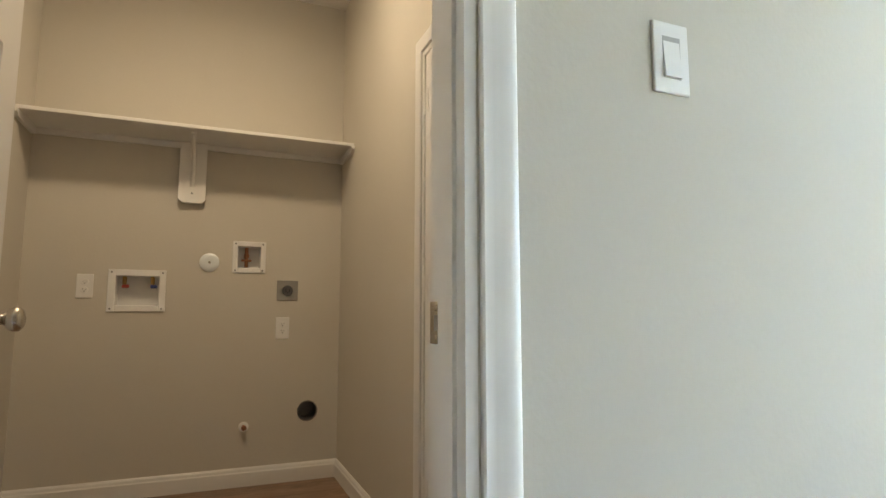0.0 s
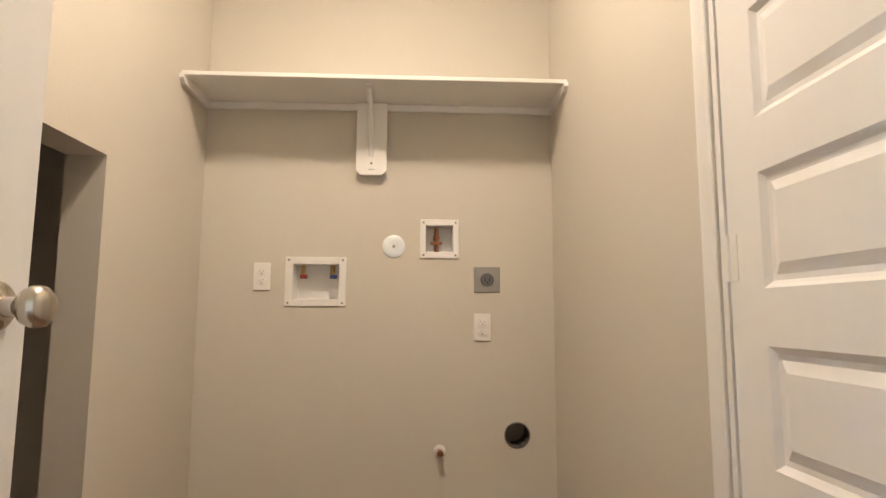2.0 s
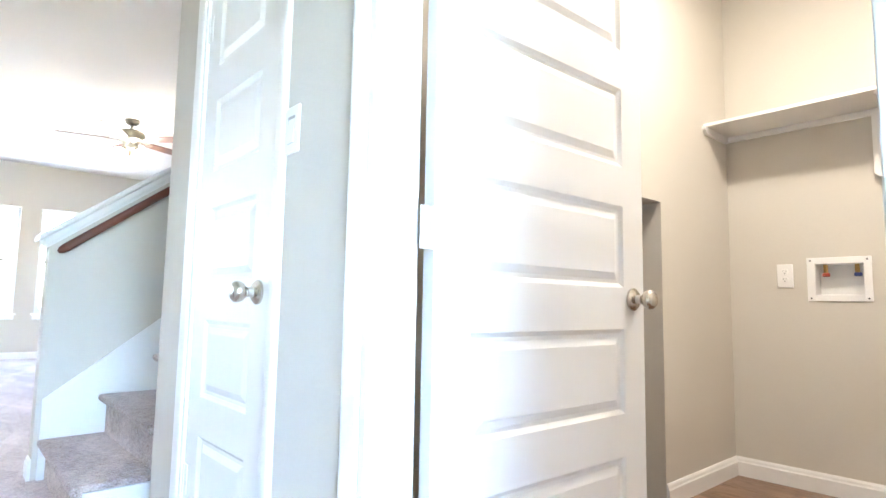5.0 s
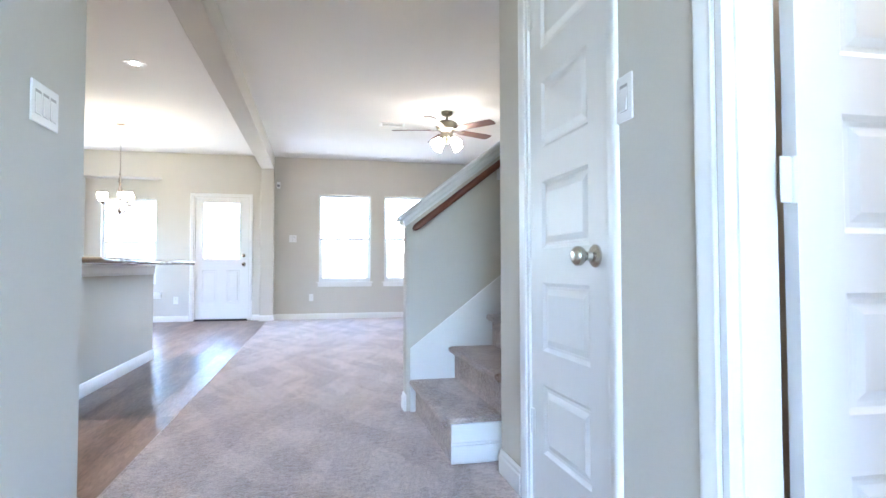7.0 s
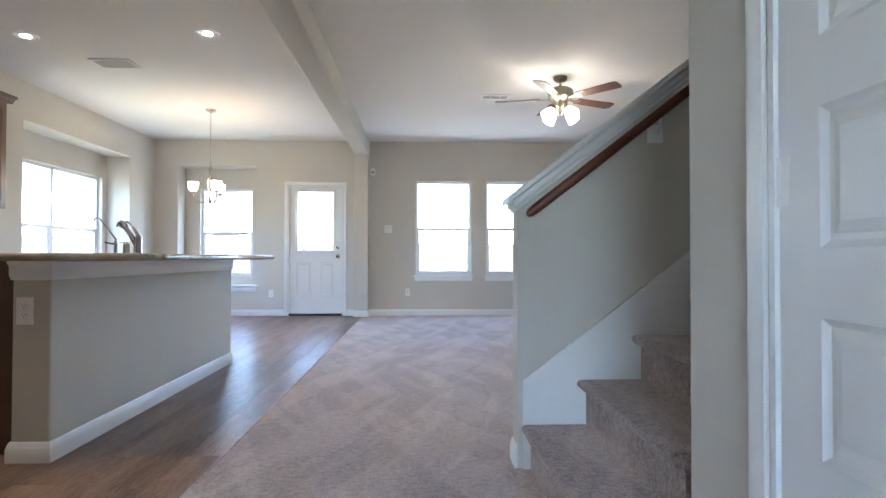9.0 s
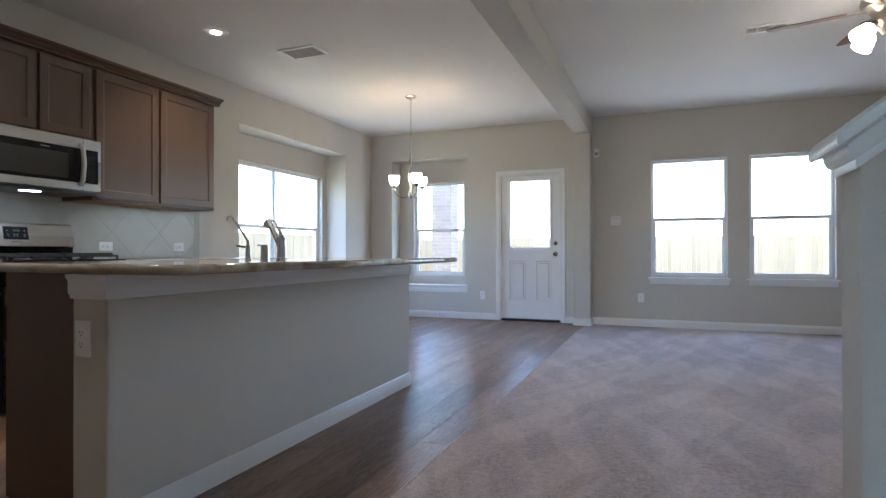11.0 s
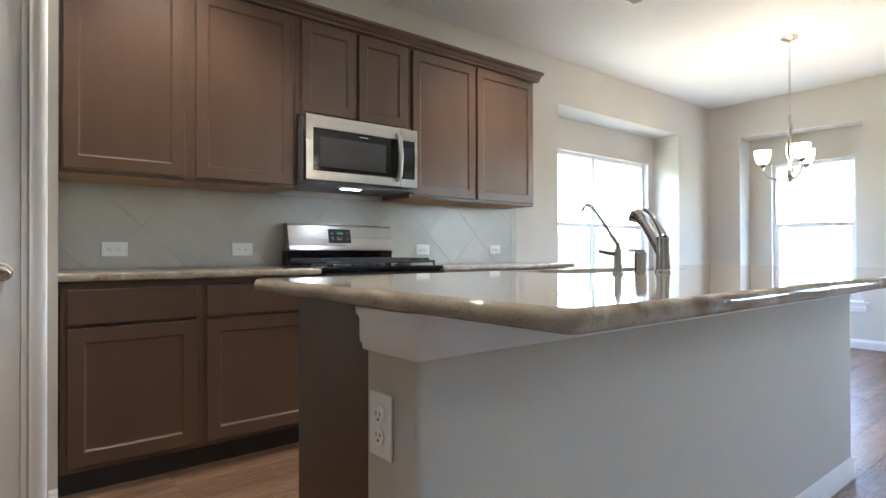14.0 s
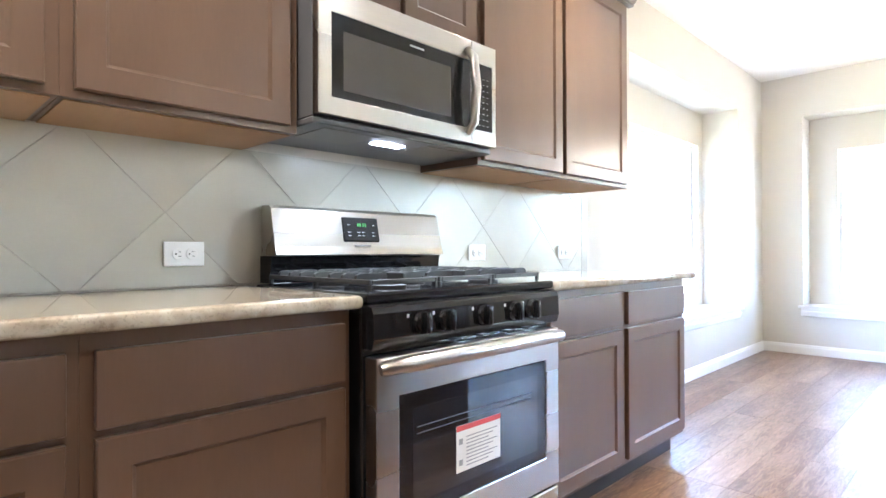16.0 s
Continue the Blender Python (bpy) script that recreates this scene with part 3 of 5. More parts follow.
def hung_window(name, m, w, z0, z1, label, mull=None, mid=None, sill=True, deep=0.13):
    """Single-hung vinyl window in an opening of width w. Local: opening from x=0, outside at +y, wall face at y=0."""
    d = thing(name, m, label, "window", kind="structure")
    mid = mid or (z0 + z1) / 2
    f = 0.035
    y0, y1 = deep - 0.07, deep - 0.01
    part("window_frame", boxes([(0, f, y0, y1, z0, z1), (w - f, w, y0, y1, z0, z1), (f, w - f, y0, y1, z1 - f, z1), (f, w - f, y0, y1, z0, z0 + f)], 0.003), VINYL, d)
    spans = [(f, w - f)]
    if mull:
        part("mullion", boxes([(mull - 0.03, mull + 0.03, y0 - 0.005, y1, z0 + f, z1 - f)], 0.003), VINYL, d)
        spans = [(f, mull - 0.03), (mull + 0.03, w - f)]
    for a, b in spans:
        part("sash_rail", boxes([(a, b, y0 + 0.004, y1 - 0.008, mid - 0.022, mid + 0.022)], 0.003), VINYL, d)
        part("sash", boxes([(a, a + 0.022, y0 + 0.008, y0 + 0.035, z0 + f, mid - 0.022), (b - 0.022, b, y0 + 0.008, y0 + 0.035, z0 + f, mid - 0.022), (a + 0.022, b - 0.022, y0 + 0.008, y0 + 0.035, z0 + f, z0 + f + 0.028)], 0.002), VINYL, d)
        for q0, q1 in ((z0 + f, mid - 0.022), (mid + 0.022, z1 - f)):
            g = part("pane", boxes([(a, b, y0 + 0.028, y0 + 0.034, q0, q1)]), GLASS, d)
            g.visible_shadow = False
    if sill:
        part("window_sill", boxes([(-0.035, w + 0.035, -0.035, deep - 0.07, z0 - 0.022, z0)], 0.006, 2), TRIM, d, "white painted stool")
        part("apron", boxes([(-0.015, w + 0.015, -0.014, 0, z0 - 0.085, z0 - 0.022)], 0.003), TRIM, d, "white painted apron")
    return d


hung_window("window_1", pose(0.15, YB, 0), 0.88, 0.63, 2.12, "white vinyl single-hung window with painted stool", mid=1.365)
hung_window("window_2", pose(1.265, YB, 0), 0.88, 0.63, 2.12, "white vinyl single-hung window with painted stool", mid=1.365)
hung_window("window_3", pose(-3.30, 10.40, 0), 0.83, 0.60, 2.01, "white vinyl single-hung window set in a recess", mid=1.29, sill=False)
hung_window("window_4", pose(-4.22, 7.39, 0, 0, 0, 90), 1.89, 0.55, 2.02, "white vinyl twin window set in a deep recess", mull=0.90, mid=1.275, sill=False)
# out of view and made up: it only brings sky light into the hall
hung_window("unseen_window", pose(0.74, -1.50, 0, 0, 0, 180), 1.24, 0.25, 2.35, "unseen white vinyl window added at the hall end for daylight", sill=False)
# deep stools of the two recesses
solid("sill_1", boxes([(-3.58, -2.30, YB - 0.04, 10.40, 0.45, 0.475), (-3.56, -2.32, YB - 0.016, YB, 0.375, 0.45), (-3.56, -2.32, YB - 0.024, YB, 0.40, 0.425)], 0.004, 2), TRIM, "white painted stool and apron of a window recess", "window sill")
solid("sill_2", boxes([(-4.22, XK + 0.04, 7.20, 9.43, 0.47, 0.495), (XK, XK + 0.016, 7.22, 9.41, 0.395, 0.47), (XK, XK + 0.024, 7.22, 9.41, 0.42, 0.445)], 0.004, 2), TRIM, "white painted stool and apron of a window recess", "window sill")

# ---- stairs ----
X1, RUN, RISE = 0.668, 0.2395, 0.19
stairs = thing("staircase", pose(X1, 2.74, 0), "taupe carpeted stairs with white skirt board", "stairs", kind="structure")
for k in range(11):
    x, z = k * RUN, (k + 1) * RISE
    bm = bmesh.new()
    prof = [(0.03, z - RISE), (0.03, z - 0.045), (0.008, z - 0.04), (-0.006, z - 0.028), (-0.01, z - 0.016), (-0.004, z - 0.004), (0.012, z), (RUN + 0.035, z), (RUN + 0.035, z - RISE)]
    y0 = 0.006 if k == 0 else 0.0
    prism(bm, [(x + a, y0, b) for a, b in prof], (0, 0.905 - y0, 0))
    part("step", bm, CARPET, stairs, "", True)
bm = bmesh.new()
slope = 0.765
prism(bm, [(0.0, 0.907, 0.0), (0.0, 0.907, 0.375), (2.8, 0.907, 0.375 + 2.8 * slope), (2.8, 0.907, 2.8 * slope - 0.1), (0.35, 0.907, 0)], (0, 0.016, 0))
part("skirt_board", bm, TRIM, stairs, "white painted skirt board")
part("end_block", boxes([(0.03, 0.31, -0.012, 0.004, 0, RISE - 0.022)]), TRIM, stairs, "white painted side of the first step")
part("end_skirting", boxes([(0.025, 0.31, -0.026, -0.0125, 0, 0.078), (0.025, 0.31, -0.02, -0.0125, 0.078, 0.09)], 0.002), TRIM, stairs, "white skirting of the first step")

YW0, YW1 = 3.665, 3.785
bm = bmesh.new()
xt = 0.645
prism(bm, [(xt, YW0, 0), (xt, YW0, 1.174), (xt + (H - 1.174) / slope, YW0, H), (4.6, YW0, H), (4.6, YW0, 0)], (0, YW1 - YW0, 0))
solid("wall_stair_half", bm, WALL, "beige painted sloping half wall beside the stairs", "wall")
run_board("baseboard", ((xt, YW0), (xt, YW1)), (-1, 0), 0.095)
run_board("baseboard", ((xt, YW1), (4.6, YW1)), (0, 1), 0.095)


cap = thing("stair_wall_cap", pose(0, 0, 0), "white painted moulded cap on the sloping half wall", "trim", kind="structure")
bm = bmesh.new()
cap_profile = [(0.0005, -0.066), (0.007, -0.066), (0.010, -0.060), (0.010, -0.048), (0.015, -0.044), (0.020, -0.036), (0.024, -0.022), (0.025, -0.012), (0.032, -0.008), (0.042, -0.004), (0.046, 0.006), (0.045, 0.018), (0.038, 0.026)]
rings = []
for d, h in cap_profile:
    rings.append([bm.verts.new((x, y, 1.174 + (x - xt) * slope + h)) for x, y in ((2.69, YW0 - d), (xt - d, YW0 - d), (xt - d, YW1 + d), (2.69, YW1 + d))])
for a, b in zip(rings, rings[1:]):
    for k in range(3):
        bm.faces.new((a[k], a[k + 1], b[k + 1], b[k]))
bm.faces.new(rings[-1])
bmesh.ops.recalc_face_normals(bm, faces=bm.faces[:])
part("cap_board", bm, TRIM, cap, "", True)

rail = thing("handrail", pose(0, 0, 0), "dark mahogany round handrail on wall brackets", "handrail")
bm = bmesh.new()
ry = YW0 - 0.06
pts = [(0.675 + d, ry, 1.178 + (0.675 + d - 0.8) * 0.772) for d in (0.0, 0.012, 0.03, 0.8, 1.6, 2.1)]
tube(bm, pts, [0.008, 0.018, 0.0215, 0.0215, 0.0215, 0.0215], 14)
part("rail", bm, RAIL, rail, "", True)
for bx in (1.25, 2.2):
    z = 1.178 + (bx - 0.8) * 0.772
    bm = bmesh.new()
    tube(bm, [(bx, YW0, z - 0.075), (bx, YW0 - 0.04, z - 0.07), (bx, YW0 - 0.058, z - 0.05), (bx, YW0 - 0.06, z - 0.02)], 0.007, 8)
    part("bracket", bm, TRIM, rail, "white painted bracket", True)
    part("bracket_plate", boxes([(bx - 0.035, bx + 0.035, YW0 - 0.006, YW0, z - 0.12, z - 0.04)], 0.004, 2), TRIM, rail, "white mounting plate")

# ---- lamps of the place ----
def downlight(x, y):
    d = thing("downlight", pose(x, y, H), "recessed round downlight, lit, white trim ring", "downlight", "kitchen downlights")
    bm = bmesh.new()
    lathe(bm, [(0.095, 0.0), (0.094, -0.006), (0.088, -0.008), (0.072, -0.004), (0.07, 0.0)], 32)
    part("trim_ring", bm, TRIM, d, "", True)
    bm = bmesh.new()
    lathe(bm, [(0.0695, -0.0045), (0.06, -0.003), (0.05, -0.0022), (0.0475, -0.002)], 28)
    part("baffle", bm, TRIM, d, "white inner baffle", True)
    bm = bmesh.new()
    lathe(bm, [(0.047, -0.0035), (0.03, -0.0055), (0.005, -0.006)], 28)
    part("lens", bm, CANGLOW, d, "glowing lens", True)
    lamp("downlight_lamp", 'SPOT', pose(x, y, H - 0.02), 3.5, (1.0, 0.86, 0.68), 0.06, cone=112)


# the last two are unseen, added to light the near end of the kitchen
for x, y in ((-3.05, 6.02), (-1.52, 5.9), (-3.05, 3.95), (-1.52, 3.6)):
    downlight(x, y)


def air_vent(x, y, w, h, n, label, turn=0):
    d = thing("ceiling_vent", pose(x, y, H, 0, 0, turn), label, "vent")
    part("frame", boxes([(-w / 2, w / 2, -h / 2, -h / 2 + 0.025, -0.014, 0), (-w / 2, w / 2, h / 2 - 0.025, h / 2, -0.014, 0), (-w / 2, -w / 2 + 0.025, -h / 2 + 0.025, h / 2 - 0.025, -0.014, 0), (w / 2 - 0.025, w / 2, -h / 2 + 0.025, h / 2 - 0.025, -0.014, 0)], 0.002), TRIM, d)
    # no duct above: a black sheet paints the dark between the slats
    part("backing", boxes([(-w / 2 + 0.025, w / 2 - 0.025, -h / 2 + 0.025, h / 2 - 0.025, -0.002, -0.001)]), BLACKV, d, "black sheet standing in for the dark of a duct")
    for c in (-w / 6, w / 6):
        part("divider", boxes([(c - 0.006, c + 0.006, -h / 2 + 0.025, h / 2 - 0.025, -0.008, -0.0025)]), TRIM, d)
    for k in range(n):
        y = -h / 2 + 0.03 + (h - 0.06) * (k + 0.5) / n
        bm = bmesh.new()
        prism(bm, [(-w / 2 + 0.026, y - 0.005, -0.003), (-w / 2 + 0.026, y + 0.003, -0.011), (-w / 2 + 0.026, y + 0.0045, -0.0105), (-w / 2 + 0.026, y - 0.0035, -0.0025)], (w - 0.052, 0, 0))
        part("slat", bm, TRIM, d)


air_vent(-2.66, 6.65, 0.37, 0.24, 9, "white stamped-metal ceiling vent over the kitchen")
air_vent(1.07, 7.57, 0.32, 0.17, 6, "white stamped-metal ceiling vent in the living room", 180)

# chandelier
CX, CY = -2.377, 8.305
ch = thing("chandelier", pose(CX, CY, 1.56), "satin nickel three-arm chandelier with lit frosted glass shades", "chandelier")
zt = H - 1.56
bm = bmesh.new()
lathe(bm, [(0.065, zt), (0.064, zt - 0.012), (0.045, zt - 0.026), (0.012, zt - 0.035), (0.006, zt - 0.05)], 24)
part("canopy", bm, NICKEL, ch, "", True)
n = 0
z = zt - 0.05
while z > 0.52:
    bm = bmesh.new()
    a = n % 2 * math.pi / 2
    tube(bm, [(0.009 * math.cos(a) * math.cos(t), 0.009 * math.sin(a) * math.cos(t), z - 0.017 + 0.019 * math.sin(t)) for t in [2 * math.pi * i / 10 for i in range(11)]], 0.0022, 5)
    part("chain_link", bm, NICKEL, ch)
    z -= 0.031
    n += 1
bm = bmesh.new()
lathe(bm, [(0.004, 0.54), (0.012, 0.53), (0.008, 0.50), (0.018, 0.47), (0.022, 0.43), (0.012, 0.40), (0.016, 0.36), (0.028, 0.31), (0.032, 0.25), (0.022, 0.20), (0.012, 0.16), (0.02, 0.10), (0.03, 0.06), (0.022, 0.02), (0.008, 0.0)], 20)
part("column", bm, NICKEL, ch, "", True)
for k in range(3):
    a = radians(73 + 120 * k)
    ca, sa = math.cos(a), math.sin(a)
    bm = bmesh.new()
    pts = [(0.02, 0.07), (0.05, 0.03), (0.10, 0.02), (0.155, 0.045), (0.19, 0.09), (0.195, 0.14)]
    tube(bm, [(ca * r, sa * r, q) for r, q in pts], 0.0065, 8)
    arm = part("arm", bm, NICKEL, ch, "", True)
    mm = Matrix.Translation((ca * 0.195, sa * 0.195, 0))
    bm = bmesh.new()
    lathe(bm, [(0.012, 0.13), (0.03, 0.145), (0.032, 0.16), (0.015, 0.165)], 16, mm)
    part("cup", bm, NICKEL, arm, "", True)
    bm = bmesh.new()
    lathe(bm, [(0.03, 0.16), (0.048, 0.18), (0.058, 0.22), (0.062, 0.27), (0.058, 0.27), (0.054, 0.222), (0.044, 0.186), (0.01, 0.17)], 20, mm)
    part("shade", bm, SHADE2, arm, "lit frosted glass shade", True)
    lamp("chandelier_lamp", 'POINT', pose(CX + ca * 0.195, CY + sa * 0.195, 1.56 + 0.30), 0.17, (1.0, 0.80, 0.56), 0.04)

# ceiling fan
FX, FY = 1.64, 6.87
fan = thing("ceiling_fan", pose(FX, FY, 2.25), "five-blade ceiling fan with walnut blades and lit glass shades", "ceiling fan")
t = H - 2.25
bm = bmesh.new()
lathe(bm, [(0.07, t), (0.068, t - 0.03), (0.045, t - 0.055), (0.014, t - 0.06), (0.013, t - 0.12), (0.02, t - 0.125)], 24)
part("canopy", bm, PEWTER, fan, "pewter canopy and rod", True)
bm = bmesh.new()
lathe(bm, [(0.03, 0.385), (0.09, 0.375), (0.125, 0.35), (0.135, 0.31), (0.125, 0.275), (0.09, 0.255), (0.07, 0.225), (0.075, 0.18), (0.06, 0.155), (0.03, 0.13), (0.012, 0.10)], 28)
part("motor_housing", bm, PEWTER, fan, "", True)
for k in range(5):
    a = radians(-49.6 + 72 * k)
    mm = Matrix.Rotation(a, 4, 'Z') @ Matrix.Translation((0, 0, 0.265)) @ Matrix.Rotation(radians(-11), 4, 'X')
    bm = bmesh.new()
    prism(bm, [(0.09, -0.018, -0.004), (0.15, -0.014, -0.004), (0.23, -0.045, -0.004), (0.245, 0, -0.004), (0.23, 0.045, -0.004), (0.15, 0.014, -0.004), (0.09, 0.018, -0.004)], (0, 0, 0.005))
    bmesh.ops.transform(bm, matrix=mm, verts=bm.verts[:])
    iron = part("blade_iron", bm, PEWTER, fan)
    bm = bmesh.new()
    prism(bm, [(0.20, -0.055, 0.002), (0.60, -0.068, 0.002), (0.645, -0.062, 0.002), (0.66, -0.04, 0.002), (0.66, 0.04, 0.002), (0.645, 0.062, 0.002), (0.60, 0.068, 0.002), (0.20, 0.055, 0.002)], (0, 0, 0.006))
    bmesh.ops.transform(bm, matrix=mm, verts=bm.verts[:])
    part("blade", bm, BLADE, iron, "walnut-stained blade")
for k in range(4):
    a = radians(28 + 90 * k)
    mm = Matrix.Rotation(a, 4, 'Z') @ Matrix.Translation((0.075, 0, 0.165)) @ Matrix.Rotation(radians(130), 4, 'Y')
    bm = bmesh.new()
    lathe(bm, [(0.016, -0.03), (0.018, 0.02), (0.028, 0.032), (0.026, 0.04)], 14, mm)
    holder = part("lamp_holder", bm, PEWTER, fan, "", True)
    bm = bmesh.new()
    lathe(bm, [(0.026, 0.035), (0.045, 0.06), (0.052, 0.10), (0.062, 0.145), (0.058, 0.146), (0.047, 0.10), (0.04, 0.064), (0.01, 0.045)], 20, mm)
    part("shade", bm, SHADE, holder, "lit frosted glass shade", True)
    p = Matrix.Translation((FX, FY, 2.25)) @ mm @ Vector((0, 0, 0.19))
    lamp("fan_lamp", 'POINT', Matrix.Translation(p), 0.055, (1.0, 0.80, 0.56), 0.04)

# laundry ceiling light
ll = thing("ceiling_light", pose(2.25, 0.80, H), "round frosted glass ceiling light in the laundry, lit", "ceiling light")
bm = bmesh.new()
lathe(bm, [(0.15, 0.0), (0.15, -0.015), (0.14, -0.02)], 28)
part("base", bm, TRIM, ll, "", True)
bm = bmesh.new()
lathe(bm, [(0.138, -0.02), (0.13, -0.05), (0.09, -0.08), (0.04, -0.092), (0.005, -0.095)], 28)
part("shade", bm, SHADE2, ll, "lit frosted glass dome", True)
lamp("laundry_lamp", 'AREA', pose(2.25, 0.80, H - 0.105), 0.62, (1.0, 0.82, 0.62), 0.24)

# ---- wall plates ----
def plate_parts(d, w, h):
    part("plate", boxes([(-w / 2, w / 2, -0.006, 0, -h / 2, h / 2)], 0.003, 2), PLASTIC, d)


def duplex(d, cx, cz, flat=False):
    """One duplex receptacle, slots dark; flat: lying on its side."""
    for s in (-1, 1):
        bm = bmesh.new()
        lathe(bm, [(0.0165, 0), (0.0165, 0.0035), (0.0155, 0.0045)], 20, Matrix.Translation((cx + (s * 0.0195 if flat else 0), -0.006, cz + (0 if flat else s * 0.0195))) @ Matrix.Rotation(radians(90), 4, 'X'))
        f = part("receptacle", bm, PLASTIC, d, "", True)
        ox, oz = cx + (s * 0.0195 if flat else 0), cz + (0 if flat else s * 0.0195)
        slots = [(-0.0065, 0.004, 0.0016, 0.0085), (0.0065, 0.004, 0.0016, 0.0068), (0.0, -0.007, 0.0045, 0.0045)]
        rows = []
        for a, b, sw, sh in slots:
            if flat:
                a, b, sw, sh = b, a, sh, sw
            rows.append((ox + a - sw / 2, ox + a + sw / 2, -0.0112, -0.0102, oz + b - sh / 2, oz + b + sh / 2))
        # raised black bars, their colour giving the dark of open slots
        part("slot", boxes(rows), BLACKV, f, "black bars standing in for the dark of the slots")
    bm = bmesh.new()
    lathe(bm, [(0.003, 0), (0.0025, 0.0015)], 8, Matrix.Translation((cx, -0.006, cz)) @ Matrix.Rotation(radians(90), 4, 'X'))
    part("screw", bm, PLASTIC, d)


def outlet(m, label="white duplex outlet on the beige wall", flat=False, group="wall outlets", w=0.073, h=0.118):
    d = thing("outlet", m, label, "outlet", group)
    plate_parts(d, h if flat else w, w if flat else h)
    duplex(d, 0, 0, flat)
    return d


def switch(m, n, label, paddle=True, dimmer=None):
    d = thing("light_switch", m, label, "light switch", "light switches")
    w = 0.073 + 0.046 * (n - 1)
    plate_parts(d, w, 0.118)
    for k in range(n):
        x = (k - (n - 1) / 2) * 0.046
        bm = bmesh.new()
        prism(bm, [(x - 0.0165, -0.006, -0.033), (x - 0.0165, -0.0105, -0.033), (x - 0.0165, -0.0075, 0.0), (x - 0.0165, -0.006, 0.033)], (0.033, 0, 0))
        part("rocker", bm, PLASTIC, d)
        # no real gap: a flat grey sheet carries its shade as colour
        part("rocker_gap_shade", boxes([(x - 0.018, x + 0.018, -0.0063, -0.006, -0.0345, 0.0345)]), GAPSHADE, d, "thin grey sheet painted as the shade round the rocker")
    return d


LB = dict(rx=0, ry=0, rz=-90)
outlet(pose(XL, 1.313, 1.033, **LB), "white duplex outlet beside the washer box")
outlet(pose(XL, 0.365, 0.819, **LB), "white duplex outlet under the dryer receptacle")
switch(pose(XH, 0.085, 1.30, **LB), 1, "white single rocker switch on the hall wall")
switch(pose(XH, 1.59, 1.28, **LB), 1, "white single rocker switch between two doors")
switch(pose(-0.65, 2.13, 1.318, 0, 0, 90), 3, "white triple rocker switch on the hall wall")
outlet(pose(-0.65, 1.80, 0.30, 0, 0, 90), "white duplex outlet low on the hall wall")
switch(pose(-0.281, YB, 1.36), 2, "white double rocker switch beside the beam pilaster")
outlet(pose(-2.10, YB, 0.345), "white duplex outlet beside the back door")
outlet(pose(0.026, YB, 0.365), "white duplex outlet under the living room windows")
outlet(pose(-1.513, 3.805, 0.665, 0, 0, 0), "white duplex outlet on the island end post", w=0.074, h=0.122)
for y in (3.735, 4.385, 5.70, 6.43):
    outlet(pose(XK + 0.010, y, 1.008, 0, 0, 90), "white duplex outlet lying flat in the tiled backsplash", True, "backsplash outlets")
sen = thing("wall_sensor", pose(-0.52, YB, 2.26), "small white sensor high on the wall", "sensor")
part("case", boxes([(-0.03, 0.03, -0.025, 0, -0.055, 0.055)], 0.006, 2), PLASTIC, sen)
part("lens", boxes([(-0.02, 0.02, -0.028, -0.0251, -0.03, 0.01)], 0.001), GREYINK, sen)
stp = thing("door_stop", pose(-2.75, YB - 0.014, 0.055), "small spring door stop on the baseboard", "door stop")
bm = bmesh.new()
tube(bm, [(0, 0, 0), (0, -0.06, 0)], 0.006, 8)
part("spring", bm, NICKEL, stp, "", True)
bm = bmesh.new()
tube(bm, [(0, -0.06, 0), (0, -0.075, 0)], 0.009, 8)
part("tip", bm, PLASTIC, stp, "white rubber tip", True)
# catch at the head of the closet door
ct = thing("door_catch", pose(XH - 0.005, 2.34, 2.075, 0, 0, -90), "small chrome hook on the closet door casing", "door catch")
part("plate", boxes([(-0.02, 0.02, -0.006, 0, -0.008, 0.008)], 0.002), CHROME, ct)
bm = bmesh.new()
tube(bm, [(-0.015, -0.006, 0), (-0.02, -0.035, 0), (-0.005, -0.045, 0)], 0.004, 8)
part("arm", bm, CHROME, ct, "", True)

# ---- laundry ----
sh = thing("wall_shelf", pose(XL, 0.815, 1.782, **LB), "white painted wood shelf on cleats with a centre bracket", "shelf")
ys = 0.765
part("board", boxes([(-ys, ys, -0.290, 0, 0.022, 0.040)], 0.003, 2), TRIM, sh)
part("back_cleat", boxes([(-ys, ys, -0.018, 0, -0.008, 0.0215)], 0.002), TRIM, sh)
for s in (-1, 1):
    bm = bmesh.new()
    x0 = s * ys - (0.018 if s > 0 else 0)
    prism(bm, [(x0, -0.0185, -0.014), (x0, -0.0185, 0.0215), (x0, -0.305, 0.0215), (x0, -0.305, 0.005), (x0, -0.28, -0.014)], (0.018, 0, 0))
    part("side_cleat", bm, TRIM, sh)
bm = bmesh.new()
xo = -0.038
prism(bm, [(xo - 0.066, -0.0185, 0.02), (xo - 0.066, -0.0185, -0.285), (xo - 0.046, -0.0185, -0.305), (xo + 0.046, -0.0185, -0.305), (xo + 0.066, -0.0185, -0.285), (xo + 0.066, -0.0185, 0.02)], (0, -0.018, 0))
part("bracket_board", bm, TRIM, sh, "white backing board with clipped corners")
bm = bmesh.new()
pts = [(xo, -0.04, -0.22), (xo, -0.05, -0.16), (xo, -0.08, -0.08), (xo, -0.15, -0.02), (xo, -0.23, 0.012)]
tube(bm, pts, 0.011, 8)
box(bm, xo - 0.012, xo + 0.012, -0.042, -0.0366, -0.28, 0.02)
box(bm, xo - 0.012, xo + 0.012, -0.25, -0.0366, 0.016, 0.0215)
part("bracket", bm, TRIM, sh, "white steel bracket", True)
bm = bmesh.new()
